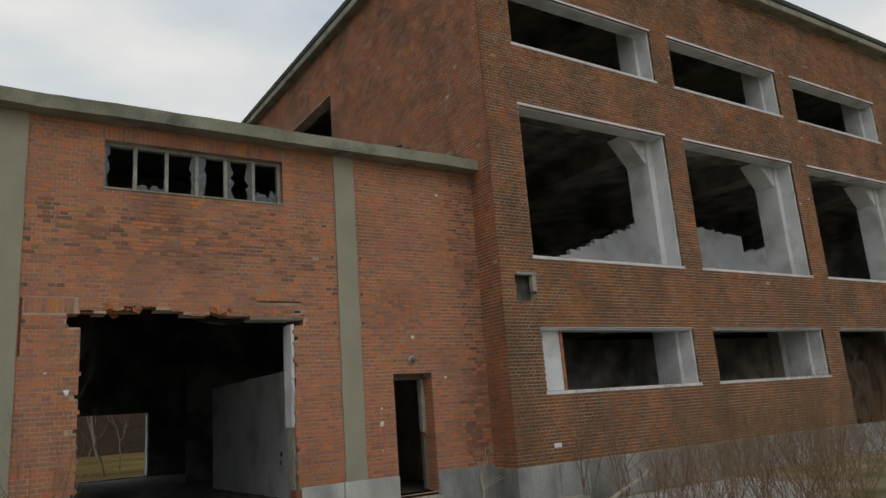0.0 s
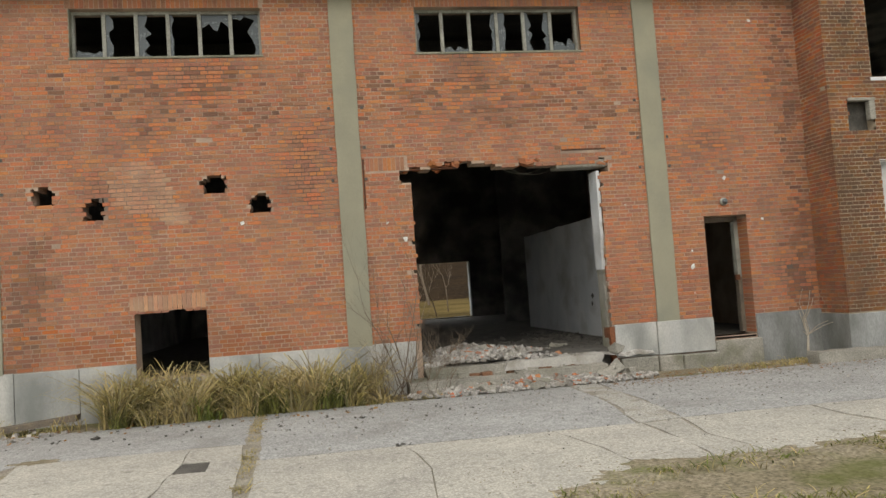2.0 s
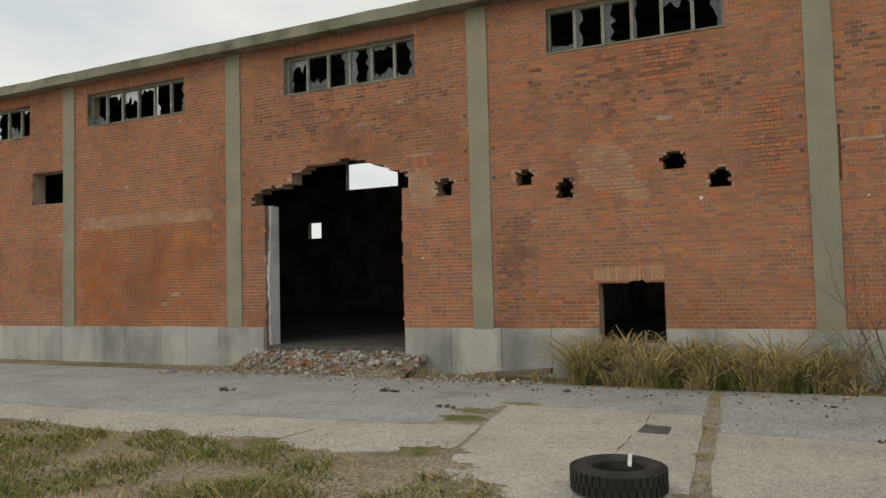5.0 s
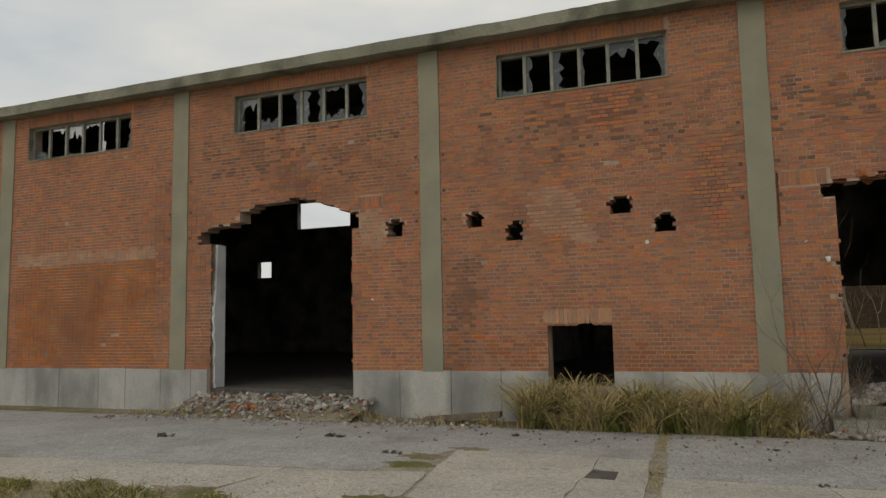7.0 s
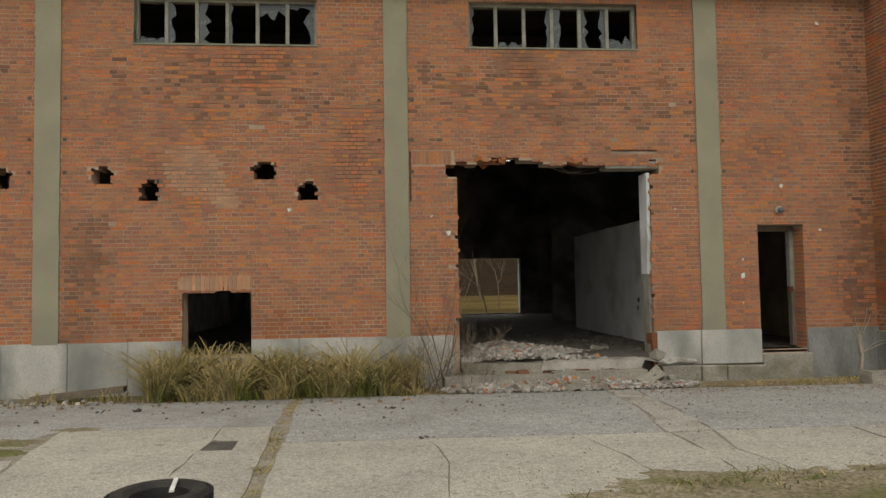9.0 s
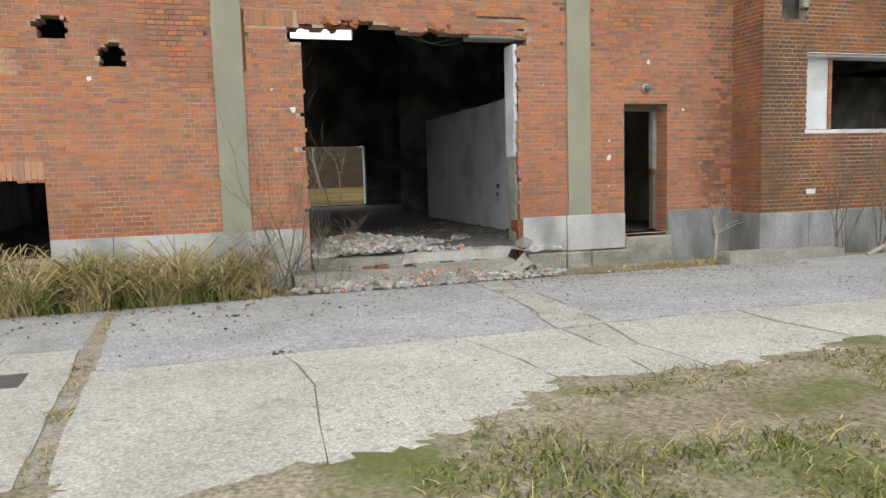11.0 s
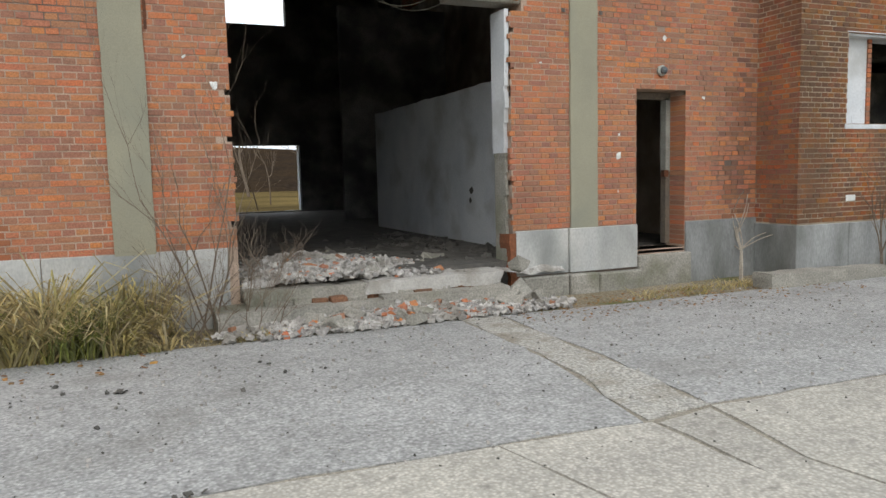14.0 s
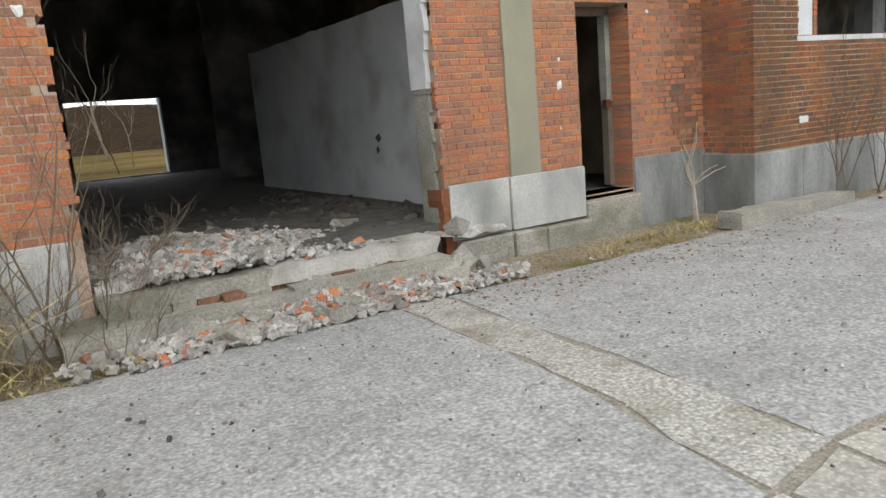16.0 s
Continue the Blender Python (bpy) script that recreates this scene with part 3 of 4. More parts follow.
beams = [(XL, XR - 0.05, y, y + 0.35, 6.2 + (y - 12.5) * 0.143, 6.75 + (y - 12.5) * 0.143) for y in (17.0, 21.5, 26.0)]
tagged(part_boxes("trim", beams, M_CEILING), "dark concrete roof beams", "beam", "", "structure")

# reveals of the gates


def flaky_reveal(x0, x1, z0, z1, seed):
    rng = random.Random(seed)
    bm = bmesh.new()
    z, y = z0, 12.5
    while z < z1:
        h = rng.uniform(0.05, 0.14)
        y = min(max(y + rng.uniform(-0.03, 0.03), 12.45), 12.56)
        box(bm, x0, x1, y, TY + 0.03, z, min(z + h, z1))
        z += h
    tagged(part("gate_reveal", bm, M_PLASTER), "flaking white plaster on the gate jamb", "jamb", "", "structure")


flaky_reveal(4.80, 4.858, 1.55, 3.35, 1)
tagged(part_boxes("gate_jamb", [(4.82, 4.857, 12.5 + 0.02 * (i % 3), TY + 0.02, 0.1 + 0.1 * i, 0.2 + 0.1 * i) for i in range(14)] + [(4.81, 4.857, 12.5, TY + 0.02, 1.5, 1.549)], M_CONCRETE), "bare brownish render on the gate jamb", "jamb", "", "structure")
flaky_reveal(-10.548, -10.49, 0.1, 3.2, 2)
tagged(part_boxes("hole_reveal", [(-17.1, -16.98, 12.5, TY, 3.8, 4.5)], M_PLASTER), "white plastered edge of a wall opening", "jamb", "", "structure")
lintel = tagged(part_boxes("lintel", [(4.05, 5.03, FY + 0.01, TY - 0.02, 3.42, 3.56)], M_CONCRETE, bevel=0.02), "broken concrete lintel end over the gate", "lintel", "", "structure")
part_boxes("steel_angle", [(1.3, 2.25, FY + 0.02, FY + 0.1, 3.5, 3.525)], M_RUST, lintel)
tagged(part_boxes("rusty_strip", [(4.17, 5.0, FY - 0.012, FY + 0.02, 3.735, 3.76)], M_RUST), "dark rusty steel strip set in the brickwork", "steel strip", "", "structure")
tagged(part_boxes("rusty_strip", [(0.575, 0.605, FY - 0.012, FY + 0.02, 2.86, 3.72)], M_RUST), "dark rusty steel strip beside a pilaster", "steel strip", "", "structure")


# ---- hall windows ----
def shard(bm, x0, x1, z0, z1, side, y, rng):
    """A jagged remnant of a pane that clings to one side of its light."""
    n = 7
    w, h = x1 - x0, z1 - z0
    reach = rng.uniform(0.1, 0.5)
    if side in "lr":
        edge = [(x0 if side == "l" else x1, z0 + h * i / n) for i in range(n + 1)]
        inner = [((x0 + w * reach * rng.uniform(0.35, 1.1)) if side == "l" else (x1 - w * reach * rng.uniform(0.35, 1.1)), z0 + h * (i + rng.uniform(-0.3, 0.3)) / n) for i in range(n + 1)]
    else:
        edge = [(x0 + w * i / n, z0 if side == "b" else z1) for i in range(n + 1)]
        inner = [(x0 + w * i / n, (z0 + h * reach * rng.uniform(0.2, 1.1)) if side == "b" else (z1 - h * reach * rng.uniform(0.2, 1.1))) for i in range(n + 1)]
    inner = [(min(max(a, x0), x1), min(max(c, z0), z1)) for a, c in inner]
    for yy, flip in ((y, False), (y + 0.004, True)):
        ve = [bm.verts.new((a, yy, c)) for a, c in edge]
        vi = [bm.verts.new((a, yy, c)) for a, c in inner]
        for i in range(n):
            q = (ve[i], ve[i + 1], vi[i + 1], vi[i])
            bm.faces.new(q[::-1] if flip else q)


def hall_window(k, x0, x1, seed):
    rng = random.Random(seed)
    z0, z1 = WZ
    w = tagged(new("window_%d" % k), "long strip window with grey frame and smashed panes", "window", "strip windows of the hall", "structure")
    yf = FY + 0.13
    t = 0.05
    part_boxes("window_frame", [(x0, x1, yf, yf + 0.07, z0, z0 + t), (x0, x1, yf, yf + 0.07, z1 - t, z1), (x0, x0 + t, yf, yf + 0.07, z0 + t, z1 - t), (x1 - t, x1, yf, yf + 0.07, z0 + t, z1 - t)], M_FRAME, w)
    part_boxes("window_sill", [(x0 - 0.02, x1 + 0.02, FY - 0.02, yf, z0 - 0.02, z0 + 0.012)], M_CORNICE, w)
    part_boxes("reveal", [(x0 - 0.002, x0 + 0.012, FY + 0.005, yf, z0 + 0.012, z1)], M_CORNICE, w)
    n = 6
    step = (x1 - x0) / n
    for i in range(1, n):
        part_boxes("mullion", [(x0 + i * step - 0.03, x0 + i * step + 0.03, yf + 0.005, yf + 0.065, z0 + t, z1 - t)], M_FRAME, w)
    for i in range(n):
        a, b = x0 + i * step + 0.03, x0 + (i + 1) * step - 0.03
        bm = bmesh.new()
        for s in rng.sample("lrbt", rng.choice((1, 1, 2))):
            shard(bm, a, b, z0 + t, z1 - t, s, yf + 0.03 + 0.006 * "lrbt".index(s), rng)
        p = part("pane", bm, M_GLASS, w, "jagged remnant of dirty glass")
        p.visible_shadow = False


for k, (a, b) in enumerate(WINS):
    hall_window(k + 1, a, b, 40 + k)

# ---- door and lamp ----
door = tagged(new("door_1"), "open doorway with white timber frame remains", "door", "", "structure")
part_boxes("door_frame", [(7.6, 7.68, TY - 0.06, TY + 0.06, 1.25, 2.33)], M_FRAME, door, "flaking white timber jamb")
part_boxes("door_frame", [(7.61, 7.68, TY - 0.05, TY + 0.06, 0.2, 1.23)], M_WOOD, door, "broken dark timber jamb")
part_boxes("door_head", [(DOOR[0], DOOR[1], TY - 0.06, TY + 0.06, 2.3, 2.4)], M_WOOD, door)
part_boxes("door_lock", [(7.54, 7.62, TY - 0.1, TY - 0.03, 1.18, 1.28)], M_RUST, door)
part_boxes("door_step", [(DOOR[0] - 0.01, DOOR[1] + 0.05, FY - 0.1, TY, -0.5, 0.1), (DOOR[0] + 0.02, DOOR[1], FY, TY, 0.1, 0.17)], M_CONCRETE, door, bevel=0.015)
part_boxes("brick_reveal", [(DOOR[1] - 0.006, DOOR[1] + 0.002, FY + 0.002, TY - 0.07, 0.2 + i * COURSE, 0.26 + i * COURSE) for i in range(30)], M_BRICK, door)


def lathe(bm, prof, n, m=Matrix()):
    rings = [[bm.verts.new(m @ Vector((r * math.cos(2 * math.pi * i / n), r * math.sin(2 * math.pi * i / n), z))) for i in range(n)] for r, z in prof]
    for a, b in zip(rings, rings[1:]):
        for i in range(n):
            bm.faces.new((a[i], a[(i + 1) % n], b[(i + 1) % n], b[i]))
    return rings


lamp = group_root("wall_lamp", 7.235, FY - 0.01, 2.656, "small round grey wall lamp above the doorway", "lamp")
bm = bmesh.new()
lathe(bm, [(0.0, 0.0), (0.075, 0.0), (0.075, 0.03), (0.055, 0.045), (0, 0.045)], 16, pose(0, 0, 0, 90))
part("lamp_base", bm, M_FRAME, lamp)
bm = bmesh.new()
lathe(bm, [(0.05, 0.045), (0.05, 0.08), (0.03, 0.105), (0, 0.11)], 16, pose(0, 0, 0, 90))
part("lamp_glass", bm, M_GLASS, lamp, "clouded glass dome")

# ---- tall building ----
TX, TF = 9.03, 11.66
TXR, TYB, TOP = 33.0, 28.0, 13.3
BAYS = [(9.97, 14.83), (15.57, 20.52), (21.38, 26.45), (27.5, 32.4)]
rows_z = [(1.86, 3.2), (4.72, 8.22), (9.74, 11.22)]
t_holes = []
for i, (a, b) in enumerate(BAYS):
    for j, (c, d) in enumerate(rows_z):
        t_holes.append((a, b, 0.3 if (i == 2 and j == 0) else c, d))
scar = (9.4, 9.95, 3.75, 4.35)
front = tagged(part_boxes("wall_tower_front", [(a, b, TF, TF + 0.4, c, d) for a, b, c, d in cells(TX, TXR, -0.3, TOP, t_holes + [scar])], M_MORTAR_OLD), "weathered red brick front with large empty window openings", "wall", "", "structure")
# near-black block stands in for the shade deep in the broken hole
part_boxes("scar_core", [(scar[0] - 0.04, scar[1] + 0.04, TF + 0.2, TF + 0.39, scar[2] - 0.04, scar[3] + 0.04)], M_DARK, front)
part_boxes("scar_lintel", [(9.42, 9.98, TF - 0.03, TF + 0.1, 4.3, 4.36), (9.85, 9.97, TF - 0.02, TF + 0.1, 3.95, 4.3)], M_CONCRETE, front, bevel=0.01)
field = brickwork(TX, TXR, 0.47, TOP, [(*h, False) for h in t_holes] + [(*scar, True)], R)
tagged(new("weathered_bricks", brick_mesh("weathered_bricks", field, M_BRICK_OLD, (0, TF, 0), (1, 0, 0), (0, -1, 0), R)), kind="stuff").parent = front
s_holes = [(19.4, 23.5, 9.7, 11.6)]
side = tagged(part_boxes("wall_tower_side", [(TX, TX + 0.4, a, b, c, d) for a, b, c, d in cells(TF + 0.4, TYB, -0.3, TOP, s_holes)], M_MORTAR_OLD), "red brick side wall rising above the hall roof", "wall", "", "structure")
field = brickwork(TF, TYB, 6.7, TOP, [(*h, False) for h in s_holes], R) + brickwork(TF, 12.41, 0.47, 6.7, [], R)
tagged(new("side_bricks", brick_mesh("side_bricks", field, M_BRICK_SIDE, (TX, 0, 0), (0, 1, 0), (-1, 0, 0), R)), kind="stuff").parent = side
tagged(part_boxes("wall_tower_back", [(a, b, TYB - 0.4, TYB, c, d) for a, b, c, d in cells(TX + 0.4, TXR - 0.4, -0.3, TOP, [(a, b, z0, z1) for a, b in ((10, 14.5), (16, 20), (22, 26.5), (28, 32)) for z0, z1 in ((5.0, 6.3), (7.0, 8.4))])], M_INSIDE), "blotchy dark back wall with empty windows", "wall", "", "structure")
tagged(part_boxes("wall_tower_end", [(TXR - 0.4, TXR, TF + 0.4, TYB, -0.3, TOP)], M_INSIDE), "blotchy dark end wall of the tall building", "wall", "", "structure")
p2 = tagged(new("tower_plinth"), "grey rendered plinth of the tall building", "plinth", "", "structure")
u = TX - 0.04
while u < TXR:
    w = R.uniform(0.8, 1.6)
    part_boxes("plinth_panel", [(u + 0.004, u + w - 0.004, TF - 0.045, TF + 0.01, -0.5, 0.45 + R.uniform(-0.01, 0.01))], M_PLINTH_DAMP, p2, bevel=0.006)
    u += w
part_boxes("plinth_panel", [(TX - 0.045, TX + 0.01, TF - 0.04, FY - 0.035, -0.5, 0.45)], M_PLINTH_DAMP, p2, bevel=0.006)
tagged(part_boxes("roof_cornice", [(TX - 0.3, TXR + 0.3, TF - 0.35, TYB + 0.3, TOP, TOP + 0.22)], M_CORNICE, bevel=0.02), "projecting concrete roof slab of the tall building", "cornice", "", "structure")
tagged(part_boxes("roof", [(TX - 0.34, TXR + 0.34, TF - 0.39, TYB + 0.34, TOP + 0.22, TOP + 0.42)], M_ROOF, bevel=0.03), "dark mossy roof edge of the tall building", "roof", "", "structure")
# floors share the blotchy dark colour of the inner walls
tagged(part_boxes("floor_upper", [(TX + 0.4, TXR - 0.4, TF + 0.4, TYB - 0.4, 4.0, 4.3)], M_INSIDE), "blotchy dark concrete upper floor", "floor", "", "structure")
tagged(part_boxes("floor_top", [(TX + 0.4, TXR - 0.4, TF + 0.4, TYB - 0.4, 8.75, 9.05)], M_INSIDE), "blotchy dark concrete top floor", "floor", "", "structure")
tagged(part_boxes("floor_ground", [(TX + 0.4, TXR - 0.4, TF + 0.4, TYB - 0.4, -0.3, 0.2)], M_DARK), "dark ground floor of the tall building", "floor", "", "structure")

# white window linings, columns with haunches, beams
for i, (a, b) in enumerate(BAYS):
    for j, (c, d) in enumerate(rows_z):
        if i == 2 and j == 0:
            c = 0.3
        tagged(part_boxes("window_lining", [(b - 0.04, b - 0.002, TF + 0.06, TF + 0.43, c + 0.02, d - 0.05), (a + 0.002, b - 0.002, TF + 0.04, TF + 0.43, d - 0.05, d - 0.002), (a + 0.002, a + 0.03, TF + 0.06, TF + 0.43, c + 0.02, d - 0.05), (a - 0.03, b + 0.03, TF - 0.012, TF + 0.42, c - 0.05, c + 0.018), (a - 0.03, b + 0.03, TF - 0.011, TF + 0.035, d - 0.01, d + (0.05 if j else 0.004))], M_PLASTER, bevel=0.004), "white plaster lining of an empty window opening", "window lining", "window linings", "structure")
    x = b
    bm = bmesh.new()
    box(bm, x - 0.15, x + 0.75, TF + 0.44, TF + 1.15, 0.2, 3.99)
    box(bm, x - 0.25, x + 0.75, TF + 0.44, TF + 1.15, 4.31, 8.74)
    box(bm, x - 0.15, x + 0.75, TF + 0.44, TF + 1.0, 9.06, TOP - 0.01)
    v = box(bm, x - 0.95, x - 0.251, TF + 0.5, TF + 1.1, 7.6, 8.3)
    v[0].co.x = v[3].co.x = x - 0.3
    v[4].co.z = v[7].co.z = 8.3
    v = box(bm, x + 0.751, x + 1.5, TF + 0.5, TF + 1.1, 7.6, 8.3)
    v[1].co.x = v[2].co.x = x + 0.8
    tagged(part("column", bm, M_PLASTER), "white plastered concrete column with a haunched head", "column", "columns of the tall building", "structure")
    tagged(part_boxes("beam", [(x - 0.05, x + 0.65, TF + 1.16, TYB - 0.42, 8.2, 8.74), (x - 0.05, x + 0.65, TF + 1.01, TYB - 0.42, 12.6, TOP - 0.01), (x - 0.05, x + 0.65, TF + 1.16, TYB - 0.42, 3.5, 3.99)], M_INSIDE), "blotchy dark concrete cross beam", "beam", "cross beams", "structure")
tagged(part_boxes("beam", [(TX + 0.4, TXR - 0.4, TF + 0.45, TF + 1.0, 8.31, 8.74)], M_INSIDE), "blotchy dark concrete edge beam", "beam", "", "structure")


def broken_wall(name, x0, x1, y, z0, za, zb, seed):
    rng = random.Random(seed)
    bm = bmesh.new()
    n = 24
    for i in range(n):
        a, b = x0 + (x1 - x0) * i / n, x0 + (x1 - x0) * (i + 1) / n
        z = za + (zb - za) * i / n + rng.choice((0, 0, 0, 0.05, -0.04))
        box(bm, a, b, y, y + 0.15, z0, z)
    return tagged(part(name, bm, M_PLASTER), "half-demolished white plastered inner wall", "wall", "", "structure")


broken_wall("wall_inner_1", 12.6, 17.3, 14.5, 4.31, 5.3, 7.0, 3)
broken_wall("wall_inner_2", 19.3, 21.7, 14.5, 4.31, 6.85, 6.7, 4)
broken_wall("wall_inner_3", 21.75, 24.0, 15.0, 4.31, 6.2, 6.6, 5)
tagged(part_boxes("wall_infill", [(9.98, 10.62, TF + 0.2, TF + 0.36, 1.88, 3.18)], M_PLASTER), "white plastered infill in the window opening", "wall", "", "structure")
part_boxes("brick_end", [(10.622, 10.70, TF + 0.18, TF + 0.37, 1.88 + i * 0.0715, 1.94 + i * 0.0715) for i in range(18)], M_BRICK).parent = front
tagged(part_boxes("wall_ground_back", [(9.5, 32, 16.5, 16.7, 0.2, 3.5)], M_INSIDE), "blotchy dark plastered inner wall on the ground floor", "wall", "", "structure")
for x in (11.6, 17.5, 23.0):
    tagged(part_boxes("inner_pier", [(x, x + 0.5, 14.6, 15.0, 0.2, 3.49)], M_PLASTER, bevel=0.01), "slim white plastered inner pier", "column", "inner piers", "structure")


# ---- single bricks near the gate ----
shared = {}
for a, b, c, d in single:
    key = round((b - a) * 50)
    if key not in shared:
        bm = bmesh.new()
        w, h = key / 100, (COURSE - 0.011) / 2
        box(bm, -w, w, -0.008, 0.05, -h, h)
        bmesh.ops.bevel(bm, geom=[e for e in bm.edges if all(v.co.y < 0 for v in e.verts)], offset=0.004, segments=1, affect="EDGES")
        shared[key] = mesh_of("brick", bm, M_BRICK_ONE)
    ob = new("brick", shared[key])
    ob.parent = facade
    ob.location = ((a + b) / 2, FY + R.uniform(-0.003, 0.003), (c + d) / 2)
    ob.rotation_euler = (0, R.uniform(-0.012, 0.012), R.uniform(-0.008, 0.008))

# ---- gate sill, broken floor and rubble ----
def rough_slab(name, x0, x1, y0, y1, z0, z1, mat, seed, amount=0.05, tilt=0.0):
    """A broken concrete block: uneven edges, chipped top."""
    bm = bmesh.new()
    box(bm, x0, x1, y0, y1, z0, z1)
    bmesh.ops.subdivide_edges(bm, edges=list(bm.edges), cuts=5, use_grid_fill=True)
    long_e = [e for e in bm.edges if abs(e.verts[0].co.x - e.verts[1].co.x) > 0.12]
    if long_e:
        bmesh.ops.subdivide_edges(bm, edges=long_e, cuts=3)
    for v in bm.verts:
        n = Vector((noise.noise((v.co.x * 4, v.co.z * 6, seed)), noise.noise((v.co.x * 5, v.co.y * 5, seed + 3)), noise.noise((v.co.x * 3, v.co.y * 3, seed + 7))))
        v.co += Vector((n.x * amount, n.y * amount, n.z * amount * 0.35))
        v.co.z += tilt * (v.co.x - x0)
    return part(name, bm, mat)


tagged(rough_slab("gate_sill", 1.1, 3.0, 11.8, 12.55, -0.5, -0.1, M_CONCRETE, 3), "crumbled concrete sill step under the gate", "step", "", "structure")
tagged(rough_slab("gate_sill", 2.9, 4.5, 11.85, 12.6, -0.5, -0.07, M_CONCRETE, 9), "crumbled concrete sill step under the gate", "step", "", "structure")
tagged(rough_slab("gate_sill", 1.42, 3.1, 12.1, 12.9, -0.15, 0.07, M_CONCRETE, 13), "upper broken concrete sill course", "step", "", "structure")
tagged(rough_slab("floor_slab", 2.75, 4.5, 12.02, 13.8, -0.06, 0.09, M_CONCRETE_PALE, 19, 0.07), "pale smooth broken floor slab in the gate", "floor slab", "", "structure")
tagged(rough_slab("brick_pier_foot", 4.82, 4.95, 12.42, 12.7, -0.2, 0.5, M_BRICK_OLD, 23, 0.06), "crumbled orange brick foot of the gate pier", "brickwork", "", "structure")


tagged(rough_slab("gate_sill", -10.9, -6.75, 12.15, 12.95, -0.5, -0.06, M_CONCRETE, 31), "crumbled sill buried in rubble", "step", "", "structure")


def heap(x, y):
    """Height of the rubble bed in the gates."""
    if x < -5:
        return ground_z(x, y) + 0.015 + 0.34 * min(max((y - 11.4) / 1.1, 0.0), 1.0)
    if y < 12.0:
        return ground_z(x, y) + 0.02 + 0.16 * max(0.0, (y - 11.4) / 0.6) * max(0.0, 1 - abs(x - 3.0) / 2.6)
    return 0.06 + 0.24 * max(0.0, 1 - abs(x - 2.3) / 1.8) * max(0.0, 1 - abs(y - 13.3) / 1.6) + 0.05 * noise.noise((x * 2, y * 2, 0))


bm = bmesh.new()
gx, gy = steps(1.42, 5.58, 40), steps(12.3, 18.0, 50)
gv = [[bm.verts.new((x, y, heap(x, y) + 0.012 + 0.05 * noise.noise((x * 6, y * 6, 1)) - (0.06 if y < 12.4 or (2.75 < x < 4.55 and y < 13.4) else 0))) for x in gx] for y in gy]
for j in range(50):
    for i in range(40):
        bm.faces.new((gv[j][i], gv[j][i + 1], gv[j + 1][i + 1], gv[j + 1][i]))
tagged(part("rubble_bed", bm, M_RUBBLE), "grey dusty bed of crushed rubble in the gate", "rubble", "", "structure")


bm = bmesh.new()
gx, gy = steps(-10.95, -6.7, 40), steps(11.35, 13.2, 18)
gv = [[bm.verts.new((x, y, heap(x, y) - 0.02 + 0.03 * noise.noise((x * 5, y * 5, 2)))) for x in gx] for y in gy]
for j in range(18):
    for i in range(40):
        bm.faces.new((gv[j][i], gv[j][i + 1], gv[j + 1][i + 1], gv[j + 1][i]))
tagged(part("rubble_bed", bm, M_EARTH), "earthy slope of crushed rubble before a gate", "rubble", "", "structure")


def chunk_field(name, n, place, sizes, mat, label, seed):
    rng = random.Random(seed)
    verts, faces = [], []
    for _ in range(n):
        x, y = place(rng)
        s_ = rng.uniform(*sizes) * (1.6 if rng.random() < 0.12 else 1.0)
        z = heap(x, y) + s_ * 0.15
        m = Matrix.LocRotScale((x, y, z), Euler((rng.uniform(-0.7, 0.7), rng.uniform(-0.7, 0.7), rng.uniform(0, 6.3))), (s_ * rng.uniform(0.7, 1.3), s_ * rng.uniform(0.5, 1.0), s_ * rng.uniform(0.3, 0.7)))
        k = len(verts)
        for c in ((-1, -1, -1), (1, -1, -1), (1, 1, -1), (-1, 1, -1), (-1, -1, 1), (1, -1, 1), (1, 1, 1), (-1, 1, 1)):
            p = m @ (Vector(c) * 0.5 + Vector([rng.uniform(-0.22, 0.22) for _ in range(3)]))
            verts.append(tuple(p))
        for f in ((3, 2, 1, 0), (4, 5, 6, 7), (0, 1, 5, 4), (1, 2, 6, 5), (2, 3, 7, 6), (3, 0, 4, 7)):
            faces.append([k + i for i in f])
    me = bpy.data.meshes.new(name)
    me.from_pydata(verts, [], faces)
    me.materials.append(mat)
    return tagged(new(name, me), label, "rubble", "", "stuff")


def in_gate(rng):
    return rng.triangular(1.45, 4.4, 2.2), rng.triangular(12.1, 15.2, 12.9)


def before_gate(rng):
    x = rng.triangular(0.9, 5.3, 3.2)
    return x, rng.triangular(11.25, 11.95, 11.65)


def along_partition(rng):
    return rng.triangular(3.9, 5.5, 5.3), rng.uniform(12.9, 18)


def foot_of_gate2(rng):
    return rng.uniform(-10.9, -6.6), rng.triangular(11.3, 13.2, 12.2)


chunk_field("rubble", 5200, in_gate, (0.015, 0.075), M_RUBBLE, "pale grey broken plaster and concrete rubble", 1)
chunk_field("rubble", 2400, before_gate, (0.02, 0.08), M_RUBBLE, "pale grey broken rubble before the step", 2)
chunk_field("rubble", 1500, along_partition, (0.03, 0.13), M_DARK, "dark rubble along the partition wall", 3)
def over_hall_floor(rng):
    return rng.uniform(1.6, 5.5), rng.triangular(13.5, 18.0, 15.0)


chunk_field("rubble", 1500, over_hall_floor, (0.02, 0.12), M_DARK, "dark rubble across the hall floor", 13)
chunk_field("brick_rubble", 190, before_gate, (0.03, 0.09), M_BRICK, "orange broken brick bits before the step", 4)
chunk_field("brick_rubble", 150, in_gate, (0.03, 0.09), M_BRICK, "orange broken brick bits among rubble", 5)
chunk_field("rubble", 600, foot_of_gate2, (0.03, 0.09), M_RUBBLE, "mixed rubble across the gate opening", 6)
